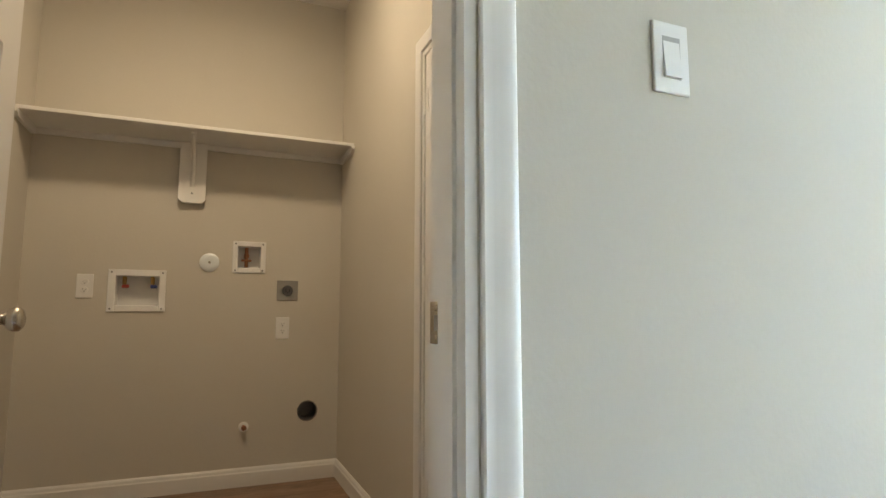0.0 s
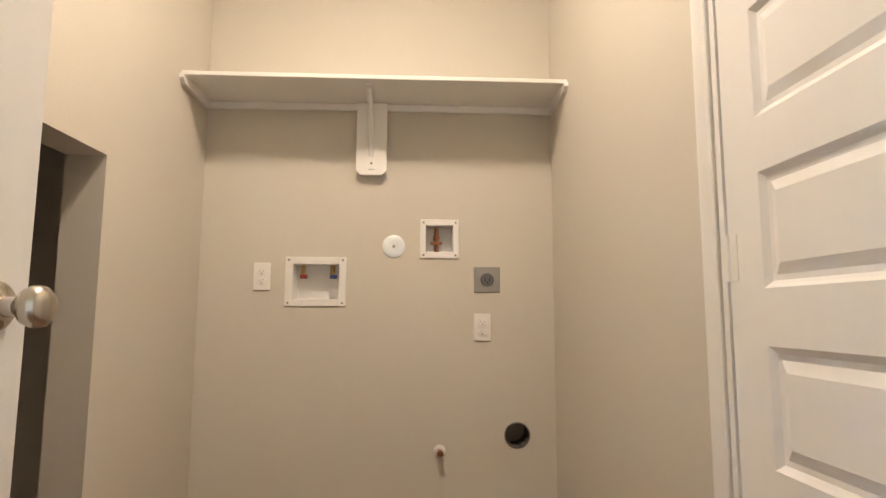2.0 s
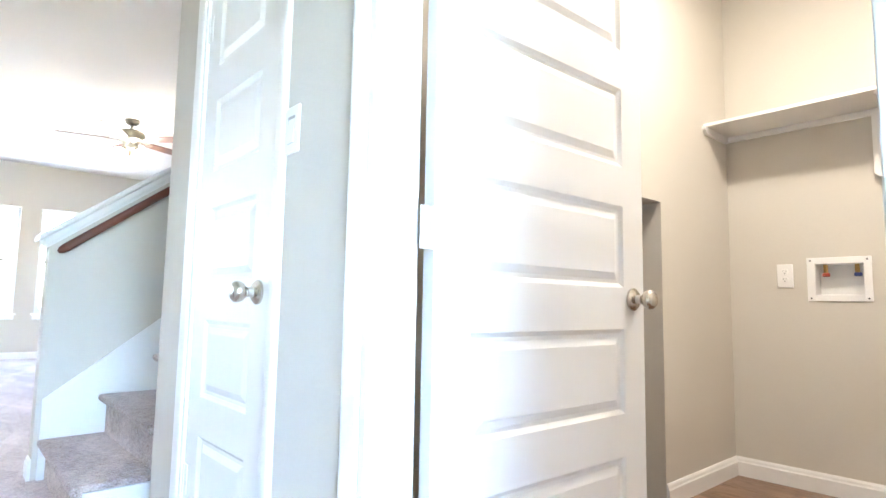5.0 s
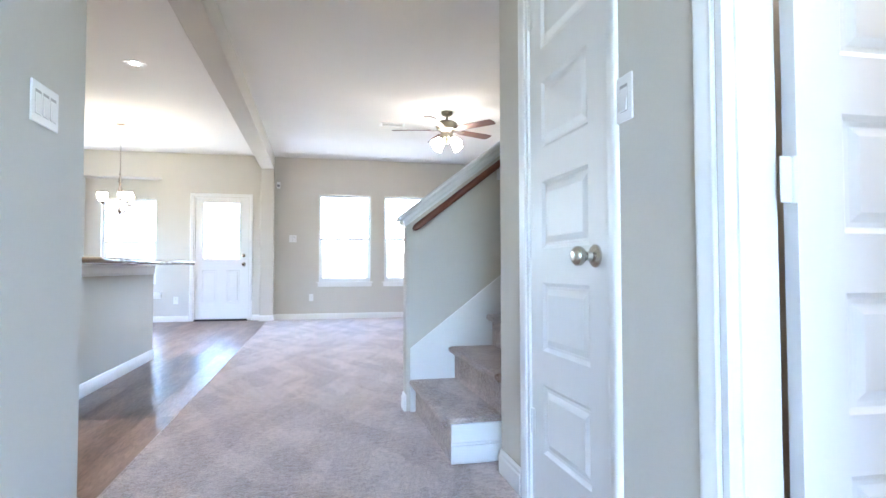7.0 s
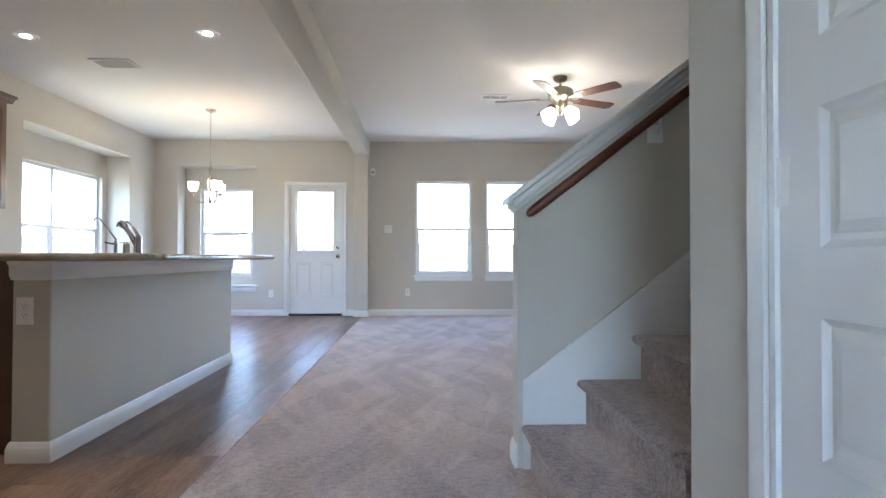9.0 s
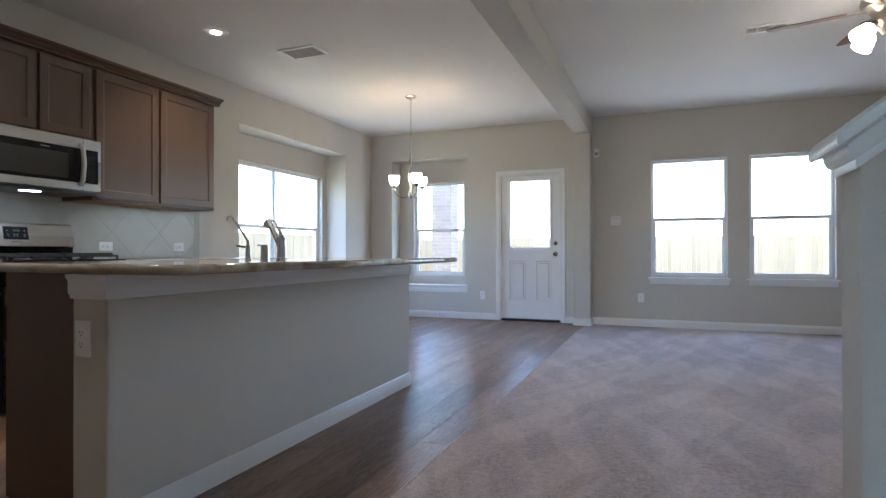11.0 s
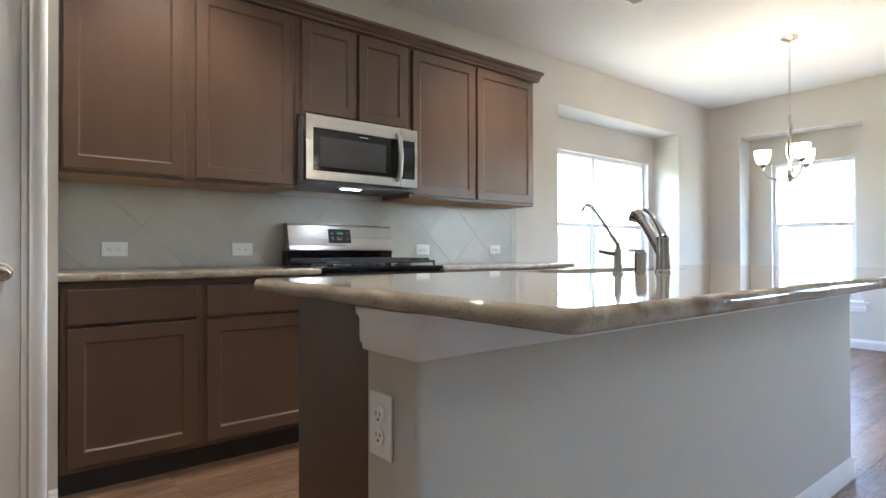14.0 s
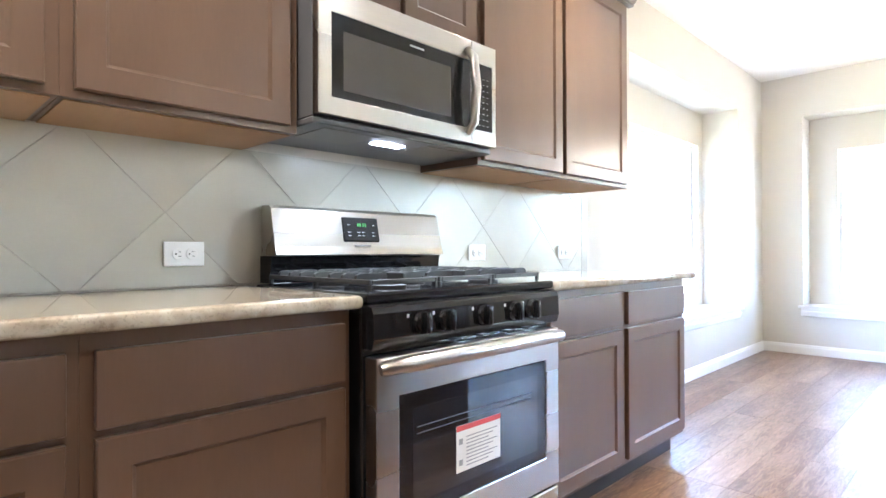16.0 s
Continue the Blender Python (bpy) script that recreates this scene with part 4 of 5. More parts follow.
lathe(bm, [(0.005, 0), (0.004, 0.003)], 10, Matrix.Translation((xo, -0.042, -0.255)) @ Matrix.Rotation(radians(90), 4, 'X'))
part("screw", bm, GREYP, sh)


def recessed_box(m, w, h, iw, ih, label, dx=0.0):
    """White plastic supply box let into the wall: flange, inner walls, four screws."""
    d = thing("supply_box", m, label, "supply box")
    a, b, c, e = -iw / 2 + dx, iw / 2 + dx, -ih / 2, ih / 2
    part("flange", boxes([(-w / 2, a, -0.007, 0, -h / 2, h / 2), (b, w / 2, -0.007, 0, -h / 2, h / 2), (a, b, -0.007, 0, -h / 2, c), (a, b, -0.007, 0, e, h / 2)], 0.002), PLASTIC, d)
    t = 0.004
    part("tray", boxes([(a - t, a, 0, 0.085, c, e), (b, b + t, 0, 0.085, c, e), (a - t, b + t, 0, 0.085, c - t, c), (a - t, b + t, 0, 0.085, e, e + t), (a - t, b + t, 0.085, 0.09, c - t, e + t)]), PLASTIC, d, "recessed white tray")
    for x in (-w / 2 + 0.016, w / 2 - 0.016):
        for z in (-h / 2 + 0.014, h / 2 - 0.014):
            bm = bmesh.new()
            lathe(bm, [(0.0045, 0), (0.004, 0.002)], 10, Matrix.Translation((x, -0.007, z)) @ Matrix.Rotation(radians(90), 4, 'X'))
            part("screw", bm, GREYP, d)
    return d


def valve(d, x, z, handle, flip=1):
    bm = bmesh.new()
    tube(bm, [(x, 0.04, z + 0.028), (x, 0.04, z - 0.012)], 0.010, 10)
    tube(bm, [(x, 0.04, z - 0.01), (x, 0.02, z - 0.02)], 0.008, 10)
    v = part("valve", bm, BRASS, d, "brass supply valve", True)
    bm = boxes([(x - 0.008, x + 0.024, 0.008, 0.02, z - 0.032, z - 0.014)], 0.003)
    part("handle", bm, handle, v, "coloured plastic handle")


wb = recessed_box(pose(XL, 1.085, 1.013, **LB), 0.262, 0.212, 0.196, 0.148, "white washing machine supply box with red and blue valves", 0.002)
valve(wb, -0.062, 0.045, REDP)
valve(wb, 0.066, 0.045, BLUEP)
gb = recessed_box(pose(XL, 0.552, 1.203, **LB), 0.172, 0.172, 0.118, 0.116, "white gas supply box with a copper valve", 0.0)
bm = bmesh.new()
tube(bm, [(-0.012, 0.045, 0.056), (-0.012, 0.045, -0.052)], [0.010, 0.010], 10)
tube(bm, [(-0.012, 0.045, 0.02), (-0.012, 0.045, 0.0)], 0.014, 8)
v = part("valve", bm, COPPER, gb, "copper gas valve", True)
part("lever", boxes([(-0.04, 0.014, 0.022, 0.034, -0.022, -0.010)], 0.003), COPPER, v)

cp = thing("round_cover", pose(XL, 0.752, 1.168, **LB), "round bluish-white cover plate screwed to the wall", "cover plate")
bm = bmesh.new()
lathe(bm, [(0.05, 0), (0.05, 0.003), (0.046, 0.006), (0.02, 0.008), (0.012, 0.006), (0.003, 0.006)], 32, Matrix.Rotation(radians(90), 4, 'X'))
part("plate", bm, surface("pale_enamelled_steel", (0.78, 0.83, 0.87), 0.32, 0.15, var=0.03), cp, "", True)
bm = bmesh.new()
lathe(bm, [(0.007, 0.006), (0.006, 0.010), (0.002, 0.010)], 12, Matrix.Rotation(radians(90), 4, 'X'))
part("screw", bm, NICKEL, cp, "", True)

dr = thing("dryer_receptacle", pose(XL, 0.344, 1.025, **LB), "black dryer receptacle in a grey steel plate", "receptacle")
part("plate", boxes([(-0.057, 0.057, -0.005, 0, -0.056, 0.056)], 0.003, 2), surface("grey_steel_plate", (0.36, 0.35, 0.33), 0.4, 0.7), dr)
bm = bmesh.new()
lathe(bm, [(0.029, 0), (0.029, 0.006), (0.026, 0.010), (0.004, 0.010)], 24, Matrix.Translation((0, -0.005, 0)) @ Matrix.Rotation(radians(90), 4, 'X'))
soc = part("socket", bm, GREYP, dr, "black round socket", True)
part("slot", boxes([(-0.012, -0.008, -0.0165, -0.0152, -0.008, 0.008), (0.008, 0.012, -0.0165, -0.0152, -0.008, 0.008), (-0.004, 0.004, -0.0165, -0.0152, -0.016, -0.010)]), BLACKV, soc)

dv = thing("dryer_vent", pose(XL, 0.218, 0.365, **LB), "open round dryer vent pipe in the wall", "vent pipe")
bm = bmesh.new()
rings = []
for r, y in ((0.056, -0.002), (0.051, -0.004), (0.050, 0.0), (0.050, 0.115)):
    rings.append([bm.verts.new((r * math.cos(k * math.pi / 16), y, r * math.sin(k * math.pi / 16))) for k in range(32)])
for a, b in zip(rings, rings[1:]):
    for k in range(32):
        bm.faces.new((a[k], a[(k + 1) % 32], b[(k + 1) % 32], b[k]))
bm.faces.new(rings[-1])
part("pipe", bm, DUCT, dv, "", True)
bm = bmesh.new()
inner = [bm.verts.new((0.052 * math.cos(k * math.pi / 16), -0.0012, 0.052 * math.sin(k * math.pi / 16))) for k in range(32)]
outer = [bm.verts.new((0.085 * math.cos(k * math.pi / 16), -0.0012, 0.085 * math.sin(k * math.pi / 16))) for k in range(32)]
for k in range(32):
    bm.faces.new((inner[k], inner[(k + 1) % 32], outer[(k + 1) % 32], outer[k]))
part("patch", bm, WALL, dv, "painted plaster round the pipe")
part("backing", boxes([(-0.058, 0.058, 0.116, 0.119, -0.058, 0.058)]), BLACKV, dv)
gsb = thing("gas_stub", pose(XL, 0.548, 0.303, **LB), "capped brass gas stub in a white collar", "gas stub")
bm = bmesh.new()
lathe(bm, [(0.026, 0), (0.026, 0.003), (0.02, 0.006), (0.012, 0.006)], 20, Matrix.Rotation(radians(90), 4, 'X'))
part("collar", bm, PLASTIC, gsb, "white plastic collar", True)
bm = bmesh.new()
lathe(bm, [(0.011, 0.0), (0.011, 0.03), (0.014, 0.03), (0.014, 0.045), (0.008, 0.048)], 8, Matrix.Rotation(radians(90), 4, 'X'))
part("stub", bm, COPPER, gsb, "brass cap", True)

# ---- kitchen ----


def shaker(parent, name, x0, x1, z0, z1, y, material=CAB, rail=0.057, flat=False):
    """A shaker front standing proud of y (towards -y): a frame round a recessed panel."""
    t = 0.019
    if flat:
        return part(name, boxes([(x0, x1, y - t, y, z0, z1)], 0.003, 2), material, parent)
    bm = bmesh.new()

    def ring(i, yy):
        return [bm.verts.new(p) for p in ((x0 + i, yy, z0 + i), (x1 - i, yy, z0 + i), (x1 - i, yy, z1 - i), (x0 + i, yy, z1 - i))]

    rs = [ring(0, y), ring(0, y - t + 0.003), ring(0.003, y - t), ring(rail, y - t), ring(rail + 0.003, y - t + 0.003), ring(rail + 0.009, y - t + 0.008)]
    for a, b in zip(rs, rs[1:]):
        for k in range(4):
            bm.faces.new((a[k], a[(k + 1) % 4], b[(k + 1) % 4], b[k]))
    d = part(name, bm, material, parent)
    bm = bmesh.new()
    bm.faces.new(ring(rail + 0.009, y - t + 0.008))
    part("panel", bm, material, d)
    return d


def base_cabinet(y0, y1, label, end=False):
    """Base unit: drawer over one door, dark toe kick. Local x along the wall, front towards -y."""
    w = y1 - y0
    d = thing("base_cabinet", pose(XK, y0, 0, 0, 0, 90), label, "cabinet", "kitchen base cabinets")
    f = -0.595
    part("body", boxes([(0, w, f, -0.004, 0.105, 0.872)], 0.001), CAB, d)
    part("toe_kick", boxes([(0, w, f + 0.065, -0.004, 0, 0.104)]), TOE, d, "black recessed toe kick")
    shaker(d, "drawer_front", 0.022, w - 0.022, 0.700, 0.840, f, flat=True)
    shaker(d, "door", 0.022, w - 0.022, 0.128, 0.684, f)
    return d


base_cabinet(3.455, 3.99, "dark stained base cabinet with one drawer and door")
base_cabinet(3.99, 4.562, "dark stained base cabinet beside the range")
base_cabinet(5.385, 5.965, "dark stained base cabinet beside the range")
base_cabinet(5.965, 6.60, "dark stained base cabinet at the end of the run")


def upper_cabinet(y0, y1, z0, z1, doors, label):
    w = y1 - y0
    d = thing("wall_cabinet", pose(XK, y0, 0, 0, 0, 90), label, "cabinet", "kitchen wall cabinets")
    f = -0.325
    part("body", boxes([(0, w, f, -0.004, z0, z1)], 0.001), CAB, d)
    part("bottom", boxes([(0.012, w - 0.012, f + 0.02, -0.006, z0 - 0.003, z0 - 0.0005)]), CABIN, d, "raw maple underside")
    n = len(doors)
    for a, b in doors:
        shaker(d, "door", a - y0, b - y0, z0 + 0.018, 2.30, f)
    return d


upper_cabinet(3.46, 4.012, 1.345, 2.325, [(3.485, 3.985)], "dark stained wall cabinet with one shaker door")
upper_cabinet(4.012, 4.578, 1.345, 2.325, [(4.038, 4.55)], "dark stained wall cabinet with one shaker door")
upper_cabinet(4.578, 5.352, 1.765, 2.325, [(4.602, 4.949), (4.97, 5.325)], "dark stained short wall cabinet above the microwave")
upper_cabinet(5.352, 5.927, 1.345, 2.325, [(5.372, 5.914)], "dark stained wall cabinet with one shaker door")
upper_cabinet(5.927, 6.545, 1.345, 2.325, [(5.939, 6.525)], "dark stained wall cabinet at the end of the run")
cr = thing("cabinet_crown", pose(XK, 3.46, 0, 0, 0, 90), "dark stained crown moulding along the wall cabinets", "crown moulding")
bm = bmesh.new()
prof = [(-0.32, 2.318), (-0.350, 2.318), (-0.352, 2.33), (-0.362, 2.338), (-0.372, 2.356), (-0.392, 2.368), (-0.395, 2.382), (-0.32, 2.382)]
prism(bm, [(0, a, b) for a, b in prof], (3.13, 0, 0))
part("front_run", bm, CAB, cr)
bm = bmesh.new()
prism(bm, [(3.085 + (-a - 0.325), -0.38 if k in (5, 6) else -0.325, b) for k, (a, b) in enumerate(prof)], (0, 0.32, 0))
part("end_return", bm, CAB, cr)


def counter(name, outline, z0, z1, label, r=0.012, hole=()):
    """Stone slab from a plan outline, its edges rounded, with an opening where a sink hangs."""
    bm = bmesh.new()
    rings = {}
    for z in (z0, z1):
        edges = []
        for tag, pts in (("out", outline), ("in", hole)):
            vs = [bm.verts.new((x, y, z)) for x, y in pts]
            rings[tag, z] = vs
            edges += [bm.edges.new((vs[i], vs[(i + 1) % len(vs)])) for i in range(len(vs))]
        bmesh.ops.triangle_fill(bm, edges=edges, use_beauty=True, use_dissolve=False)
    for tag in ("out", "in"):
        a, b = rings[tag, z0], rings[tag, z1]
        for i in range(len(a)):
            j = (i + 1) % len(a)
            bm.faces.new((a[i], a[j], b[j], b[i]))
    bmesh.ops.recalc_face_normals(bm, faces=bm.faces[:])
    rim = set(rings["out", z0] + rings["out", z1])
    bmesh.ops.bevel(bm, geom=[e for e in bm.edges if e.is_manifold and abs(e.verts[0].co.z - e.verts[1].co.z) < 1e-6 and e.verts[0] in rim and e.verts[1] in rim and e.calc_face_angle(0) > 0.5], offset=r, segments=3, affect='EDGES', profile=0.5)
    d = thing(name, pose(0, 0, 0), label, "countertop")
    slab = part("slab", bm, GRANITE, d, "", True)
    for f in slab.data.polygons:
        f.use_smooth = abs(f.normal.z) < 0.999
    return d


counter("countertop", [(XK + 0.002, 3.442), (XK + 0.002, 4.566), (-3.255, 4.566), (-3.255, 3.442)], 0.874, 0.908, "polished beige granite countertop on base cabinets")
counter("countertop", [(XK + 0.002, 5.382), (XK + 0.002, 6.64), (-3.255, 6.64), (-3.255, 5.382)], 0.874, 0.908, "polished beige granite countertop on base cabinets")

# island: half wall, cabinets and stone top
IX = -1.405
isl = thing("kitchen_island", pose(IX, 3.805, 0), "beige half-wall kitchen island with white trim and dark cabinets", "island")
part("half_wall", boxes([(-0.165, 0, 0, 2.375, 0, 0.884)], 0.008, 2), WALL, isl, "beige painted half wall")
part("cabinet_body", boxes([(-0.69, -0.166, 0.12, 2.33, 0.0, 0.68)]), CAB, isl, "dark stained cabinet carcass")
part("end_panel", boxes([(-0.69, -0.166, 0.10, 0.1195, 0.0, 0.884)], 0.001), CAB, isl, "dark stained end panel")
part("end_panel", boxes([(-0.69, -0.166, 2.3305, 2.35, 0.0, 0.884)], 0.001), CAB, isl, "dark stained end panel")
part("front_rail", boxes([(-0.69, -0.67, 0.12, 2.33, 0.6805, 0.884)]), CAB, isl, "dark stained front rail")
for k in range(4):
    y = 0.13 + k * 0.55
    part("door", boxes([(-0.709, -0.6905, y, y + 0.07, 0.13, 0.66), (-0.709, -0.6905, y + 0.45, y + 0.52, 0.13, 0.66), (-0.709, -0.6905, y + 0.07, y + 0.45, 0.59, 0.66), (-0.709, -0.6905, y + 0.07, y + 0.45, 0.13, 0.20), (-0.7, -0.6905, y + 0.07, y + 0.45, 0.20, 0.59)]), CAB, isl, "dark stained shaker door")
    part("drawer_front", boxes([(-0.709, -0.6905, y, y + 0.52, 0.69, 0.85)], 0.002), CAB, isl, "dark stained drawer front")
def wrap(profile):
    """A moulding carried round the end and along the face of the half wall, mitred at its corners; profile of (stand-off, height)."""
    bm = bmesh.new()
    rows = [[bm.verts.new((x, y, z)) for x, y in ((-0.1655 - d, 0.098), (-0.1655 - d, -d), (d, -d), (d, 2.376))] for d, z in profile]
    for k in range(len(rows)):
        a, b = rows[k], rows[(k + 1) % len(rows)]
        for q in range(3):
            bm.faces.new((a[q], a[q + 1], b[q + 1], b[q]))
    bm.faces.new([r[0] for r in rows])
    bm.faces.new([r[3] for r in rows][::-1])
    bmesh.ops.recalc_face_normals(bm, faces=bm.faces[:])
    return bm


part("top_trim", wrap([(0.0005, 0.800), (0.004, 0.800), (0.006, 0.804), (0.006, 0.811), (0.009, 0.816), (0.010, 0.826), (0.010, 0.860), (0.012, 0.866), (0.015, 0.871), (0.016, 0.8835), (0.0005, 0.8835)]), TRIM, isl, "white painted moulded trim", True)
part("skirting", wrap([(0.0005, 0.0), (0.014, 0.0), (0.014, 0.062), (0.011, 0.066), (0.010, 0.074), (0.006, 0.084), (0.003, 0.090), (0.0005, 0.090)]), TRIM, isl, "white moulded baseboard", True)


def arc(cx, cy, r, a0, a1, n=7):
    return [(cx + r * math.cos(radians(a0 + (a1 - a0) * k / n)), cy + r * math.sin(radians(a0 + (a1 - a0) * k / n))) for k in range(n + 1)]


CX0, CX1, CY0, CY1 = -2.115, -1.045, 3.776, 6.23
rr = 0.032
outline = arc(CX0 + rr, CY0 + rr, rr, 180, 270) + arc(CX1 - rr, CY0 + rr, rr, 270, 360) + arc(CX1 - rr, CY1 - rr, rr, 0, 90) + arc(CX0 + rr, CY1 - rr, rr, 90, 180)
SX0, SX1, SY0, SY1 = -2.04, -1.74, 4.68, 5.42
basin = arc(SX0 + 0.05, SY0 + 0.05, 0.05, 180, 270, 4) + arc(SX1 - 0.05, SY0 + 0.05, 0.05, 270, 360, 4) + arc(SX1 - 0.05, SY1 - 0.05, 0.05, 0, 90, 4) + arc(SX0 + 0.05, SY1 - 0.05, 0.05, 90, 180, 4)
counter("island_countertop", outline, 0.886, 0.920, "polished beige granite island top with rounded corners", 0.014, basin)
sk = thing("kitchen_sink", pose((SX0 + SX1) / 2, (SY0 + SY1) / 2, 0.70), "stainless steel undermount sink below the island top", "sink")
hx, hy = (SX1 - SX0) / 2 + 0.006, (SY1 - SY0) / 2 + 0.006
part("basin", boxes([(-hx, hx, -hy, hy, 0.0, 0.004), (-hx, -hx + 0.003, -hy, hy, 0.004, 0.1855), (hx - 0.003, hx, -hy, hy, 0.004, 0.1855), (-hx + 0.003, hx - 0.003, -hy, -hy + 0.003, 0.004, 0.1855), (-hx + 0.003, hx - 0.003, hy - 0.003, hy, 0.004, 0.1855)]), STEEL, sk, "brushed steel basin")
bm = bmesh.new()
lathe(bm, [(0.045, 0.0042), (0.043, 0.007), (0.03, 0.0075), (0.012, 0.006)], 20)
part("drain", bm, CHROME, sk, "round drain", True)

FA = -1.62
fc = thing("kitchen_faucet", pose(FA, 5.0, 0.92), "chrome pull-out kitchen faucet on the island", "faucet")
bm = bmesh.new()
lathe(bm, [(0.030, 0), (0.030, 0.006), (0.025, 0.011), (0.0235, 0.06), (0.0245, 0.112), (0.022, 0.119), (0.012, 0.122)], 24)
part("base", bm, CHROME, fc, "", True)
bm = bmesh.new()
tube(bm, [(-0.004, 0.002, 0.060), (-0.022, 0.010, 0.084), (-0.060, 0.027, 0.130), (-0.100, 0.045, 0.176)], [0.020, 0.019, 0.0165, 0.016], 16)
part("neck", bm, CHROME, fc, "", True)
bm = bmesh.new()
tube(bm, [(-0.098, 0.044, 0.174), (-0.104, 0.047, 0.181), (-0.122, 0.055, 0.199), (-0.138, 0.062, 0.206), (-0.152, 0.068, 0.200), (-0.160, 0.071, 0.184)], [0.0165, 0.020, 0.0225, 0.0225, 0.021, 0.018], 16)
part("spray_head", bm, CHROME, fc, "pull-out spray head", True)
bm = bmesh.new()
tube(bm, [(0.002, -0.001, 0.118), (-0.006, 0.003, 0.134), (-0.030, 0.013, 0.168), (-0.062, 0.028, 0.202), (-0.085, 0.038, 0.216), (-0.104, 0.047, 0.219)], [0.013, 0.012, 0.009, 0.007, 0.0065, 0.004], 10)
part("lever", bm, CHROME, fc, "curved lever", True)
ft = thing("filter_tap", pose(FA, 4.735, 0.92), "slim chrome filtered-water tap on the island", "tap")
bm = bmesh.new()
lathe(bm, [(0.019, 0), (0.019, 0.005), (0.013, 0.009), (0.012, 0.06), (0.010, 0.075), (0.0065, 0.082), (0.006, 0.10)], 18)
part("base", bm, CHROME, ft, "", True)
bm = bmesh.new()
tube(bm, [(0, 0, 0.09), (-0.018, -0.001, 0.115), (-0.05, -0.005, 0.162), (-0.083, -0.009, 0.207), (-0.093, -0.010, 0.217), (-0.106, -0.012, 0.221), (-0.117, -0.013, 0.215), (-0.122, -0.014, 0.20)], 0.0052, 10)
part("spout", bm, CHROME, ft, "", True)
bm = bmesh.new()
tube(bm, [(0, 0, 0.062), (-0.03, -0.012, 0.066), (-0.055, -0.02, 0.072)], [0.006, 0.0055, 0.0045], 8)
part("lever", bm, BLACKM, ft, "dark lever", True)
so = thing("soap_dispenser", pose(FA, 4.86, 0.92), "short chrome soap dispenser on the island", "soap dispenser")
bm = bmesh.new()
lathe(bm, [(0.022, 0), (0.022, 0.005), (0.019, 0.009), (0.019, 0.066), (0.016, 0.07)], 20)
part("barrel", bm, CHROME, so, "", True)
part("button", boxes([(-0.04, 0.012, -0.010, 0.010, 0.0705, 0.078)], 0.003), CHROME, so)

# ---- range ----
R0, R1 = 4.578, 5.368
RW = R1 - R0
rg = thing("gas_range", pose(XK, R0, 0, 0, 0, 90), "stainless steel and black freestanding gas range", "range")
F = -0.655
part("body", boxes([(0, RW, F + 0.03, -0.02, 0.02, 0.885)], 0.003), BLACKG, rg, "black enamel sides")
part("cooktop", boxes([(-0.004, RW + 0.004, F + 0.005, -0.085, 0.886, 0.912)], 0.006, 2), BLACKG, rg, "black enamel cooktop")
bm = bmesh.new()
prism(bm, [(0, F + 0.004, 0.884), (0, F - 0.010, 0.876), (0, F - 0.016, 0.862), (0, F - 0.018, 0.80), (0, F - 0.010, 0.775), (0, F + 0.03, 0.775), (0, F + 0.03, 0.884)], (RW, 0, 0))
cpn = part("control_panel", bm, BLACKG, rg, "black enamel control panel")
for u in (0.155, 0.245, 0.40, 0.545, 0.635):
    mm = Matrix.Translation((u, F - 0.017, 0.83)) @ Matrix.Rotation(radians(91), 4, 'X')
    bm = bmesh.new()
    lathe(bm, [(0.031, 0), (0.031, 0.005), (0.028, 0.010), (0.027, 0.016), (0.02, 0.018)], 24, mm)
    k = part("knob", bm, BLACKG, cpn, "black knob", True)
    bm = boxes([(-0.009, 0.009, -0.028, 0.028, 0.0165, 0.034)], 0.005, 2)
    bmesh.ops.transform(bm, matrix=mm, verts=bm.verts[:])
    part("grip", bm, BLACKG, k, "raised black finger grip", True)
    part("knob_mark", boxes([(u - 0.050, u - 0.043, F - 0.0192, F - 0.0182, 0.846, 0.855)]), GREYINK, cpn, "pale burner mark")
for u in (0.30, 0.42, 0.54, 0.64):
    part("vent_slot", boxes([(u, u + 0.03, F + 0.002, F + 0.029, 0.763, 0.767)]), GREYP, rg)
od = part("oven_door", ring_slab((0.006, RW - 0.006, 0.235, 0.755), (0.078, RW - 0.078, 0.335, 0.655), F - 0.02, F + 0.025), STEELX, rg, "brushed stainless oven door")
part("oven_window", boxes([(0.078, RW - 0.078, F - 0.0165, F + 0.02, 0.335, 0.655)], 0.002), BLACKG, od, "black glass oven door front")
part("viewing_window", boxes([(0.125, RW - 0.125, F - 0.0169, F - 0.0166, 0.37, 0.615)]), DARKGLASS, od, "smoked oven window")
part("oven_rack", boxes([(0.14, RW - 0.16, F - 0.0173, F - 0.0170, z, z + 0.002) for z in (0.545, 0.562)]), GREYP, od, "wire rack behind the glass")
bm = bmesh.new()
tube(bm, [(0.008, F - 0.032, 0.73), (0.02, F - 0.036, 0.732), (0.10, F - 0.046, 0.736), (RW / 2, F - 0.055, 0.738), (RW - 0.10, F - 0.046, 0.736), (RW - 0.02, F - 0.036, 0.732), (RW - 0.008, F - 0.032, 0.73)], [0.014, 0.019, 0.0205, 0.021, 0.0205, 0.019, 0.014], 16)
part("oven_handle", bm, STEELX, od, "long bowed stainless handle", True)
part("handle_post", boxes([(0.014, 0.04, F - 0.034, F - 0.0205, 0.722, 0.744), (RW - 0.04, RW - 0.014, F - 0.034, F - 0.0205, 0.722, 0.744)], 0.003), STEELX, od)
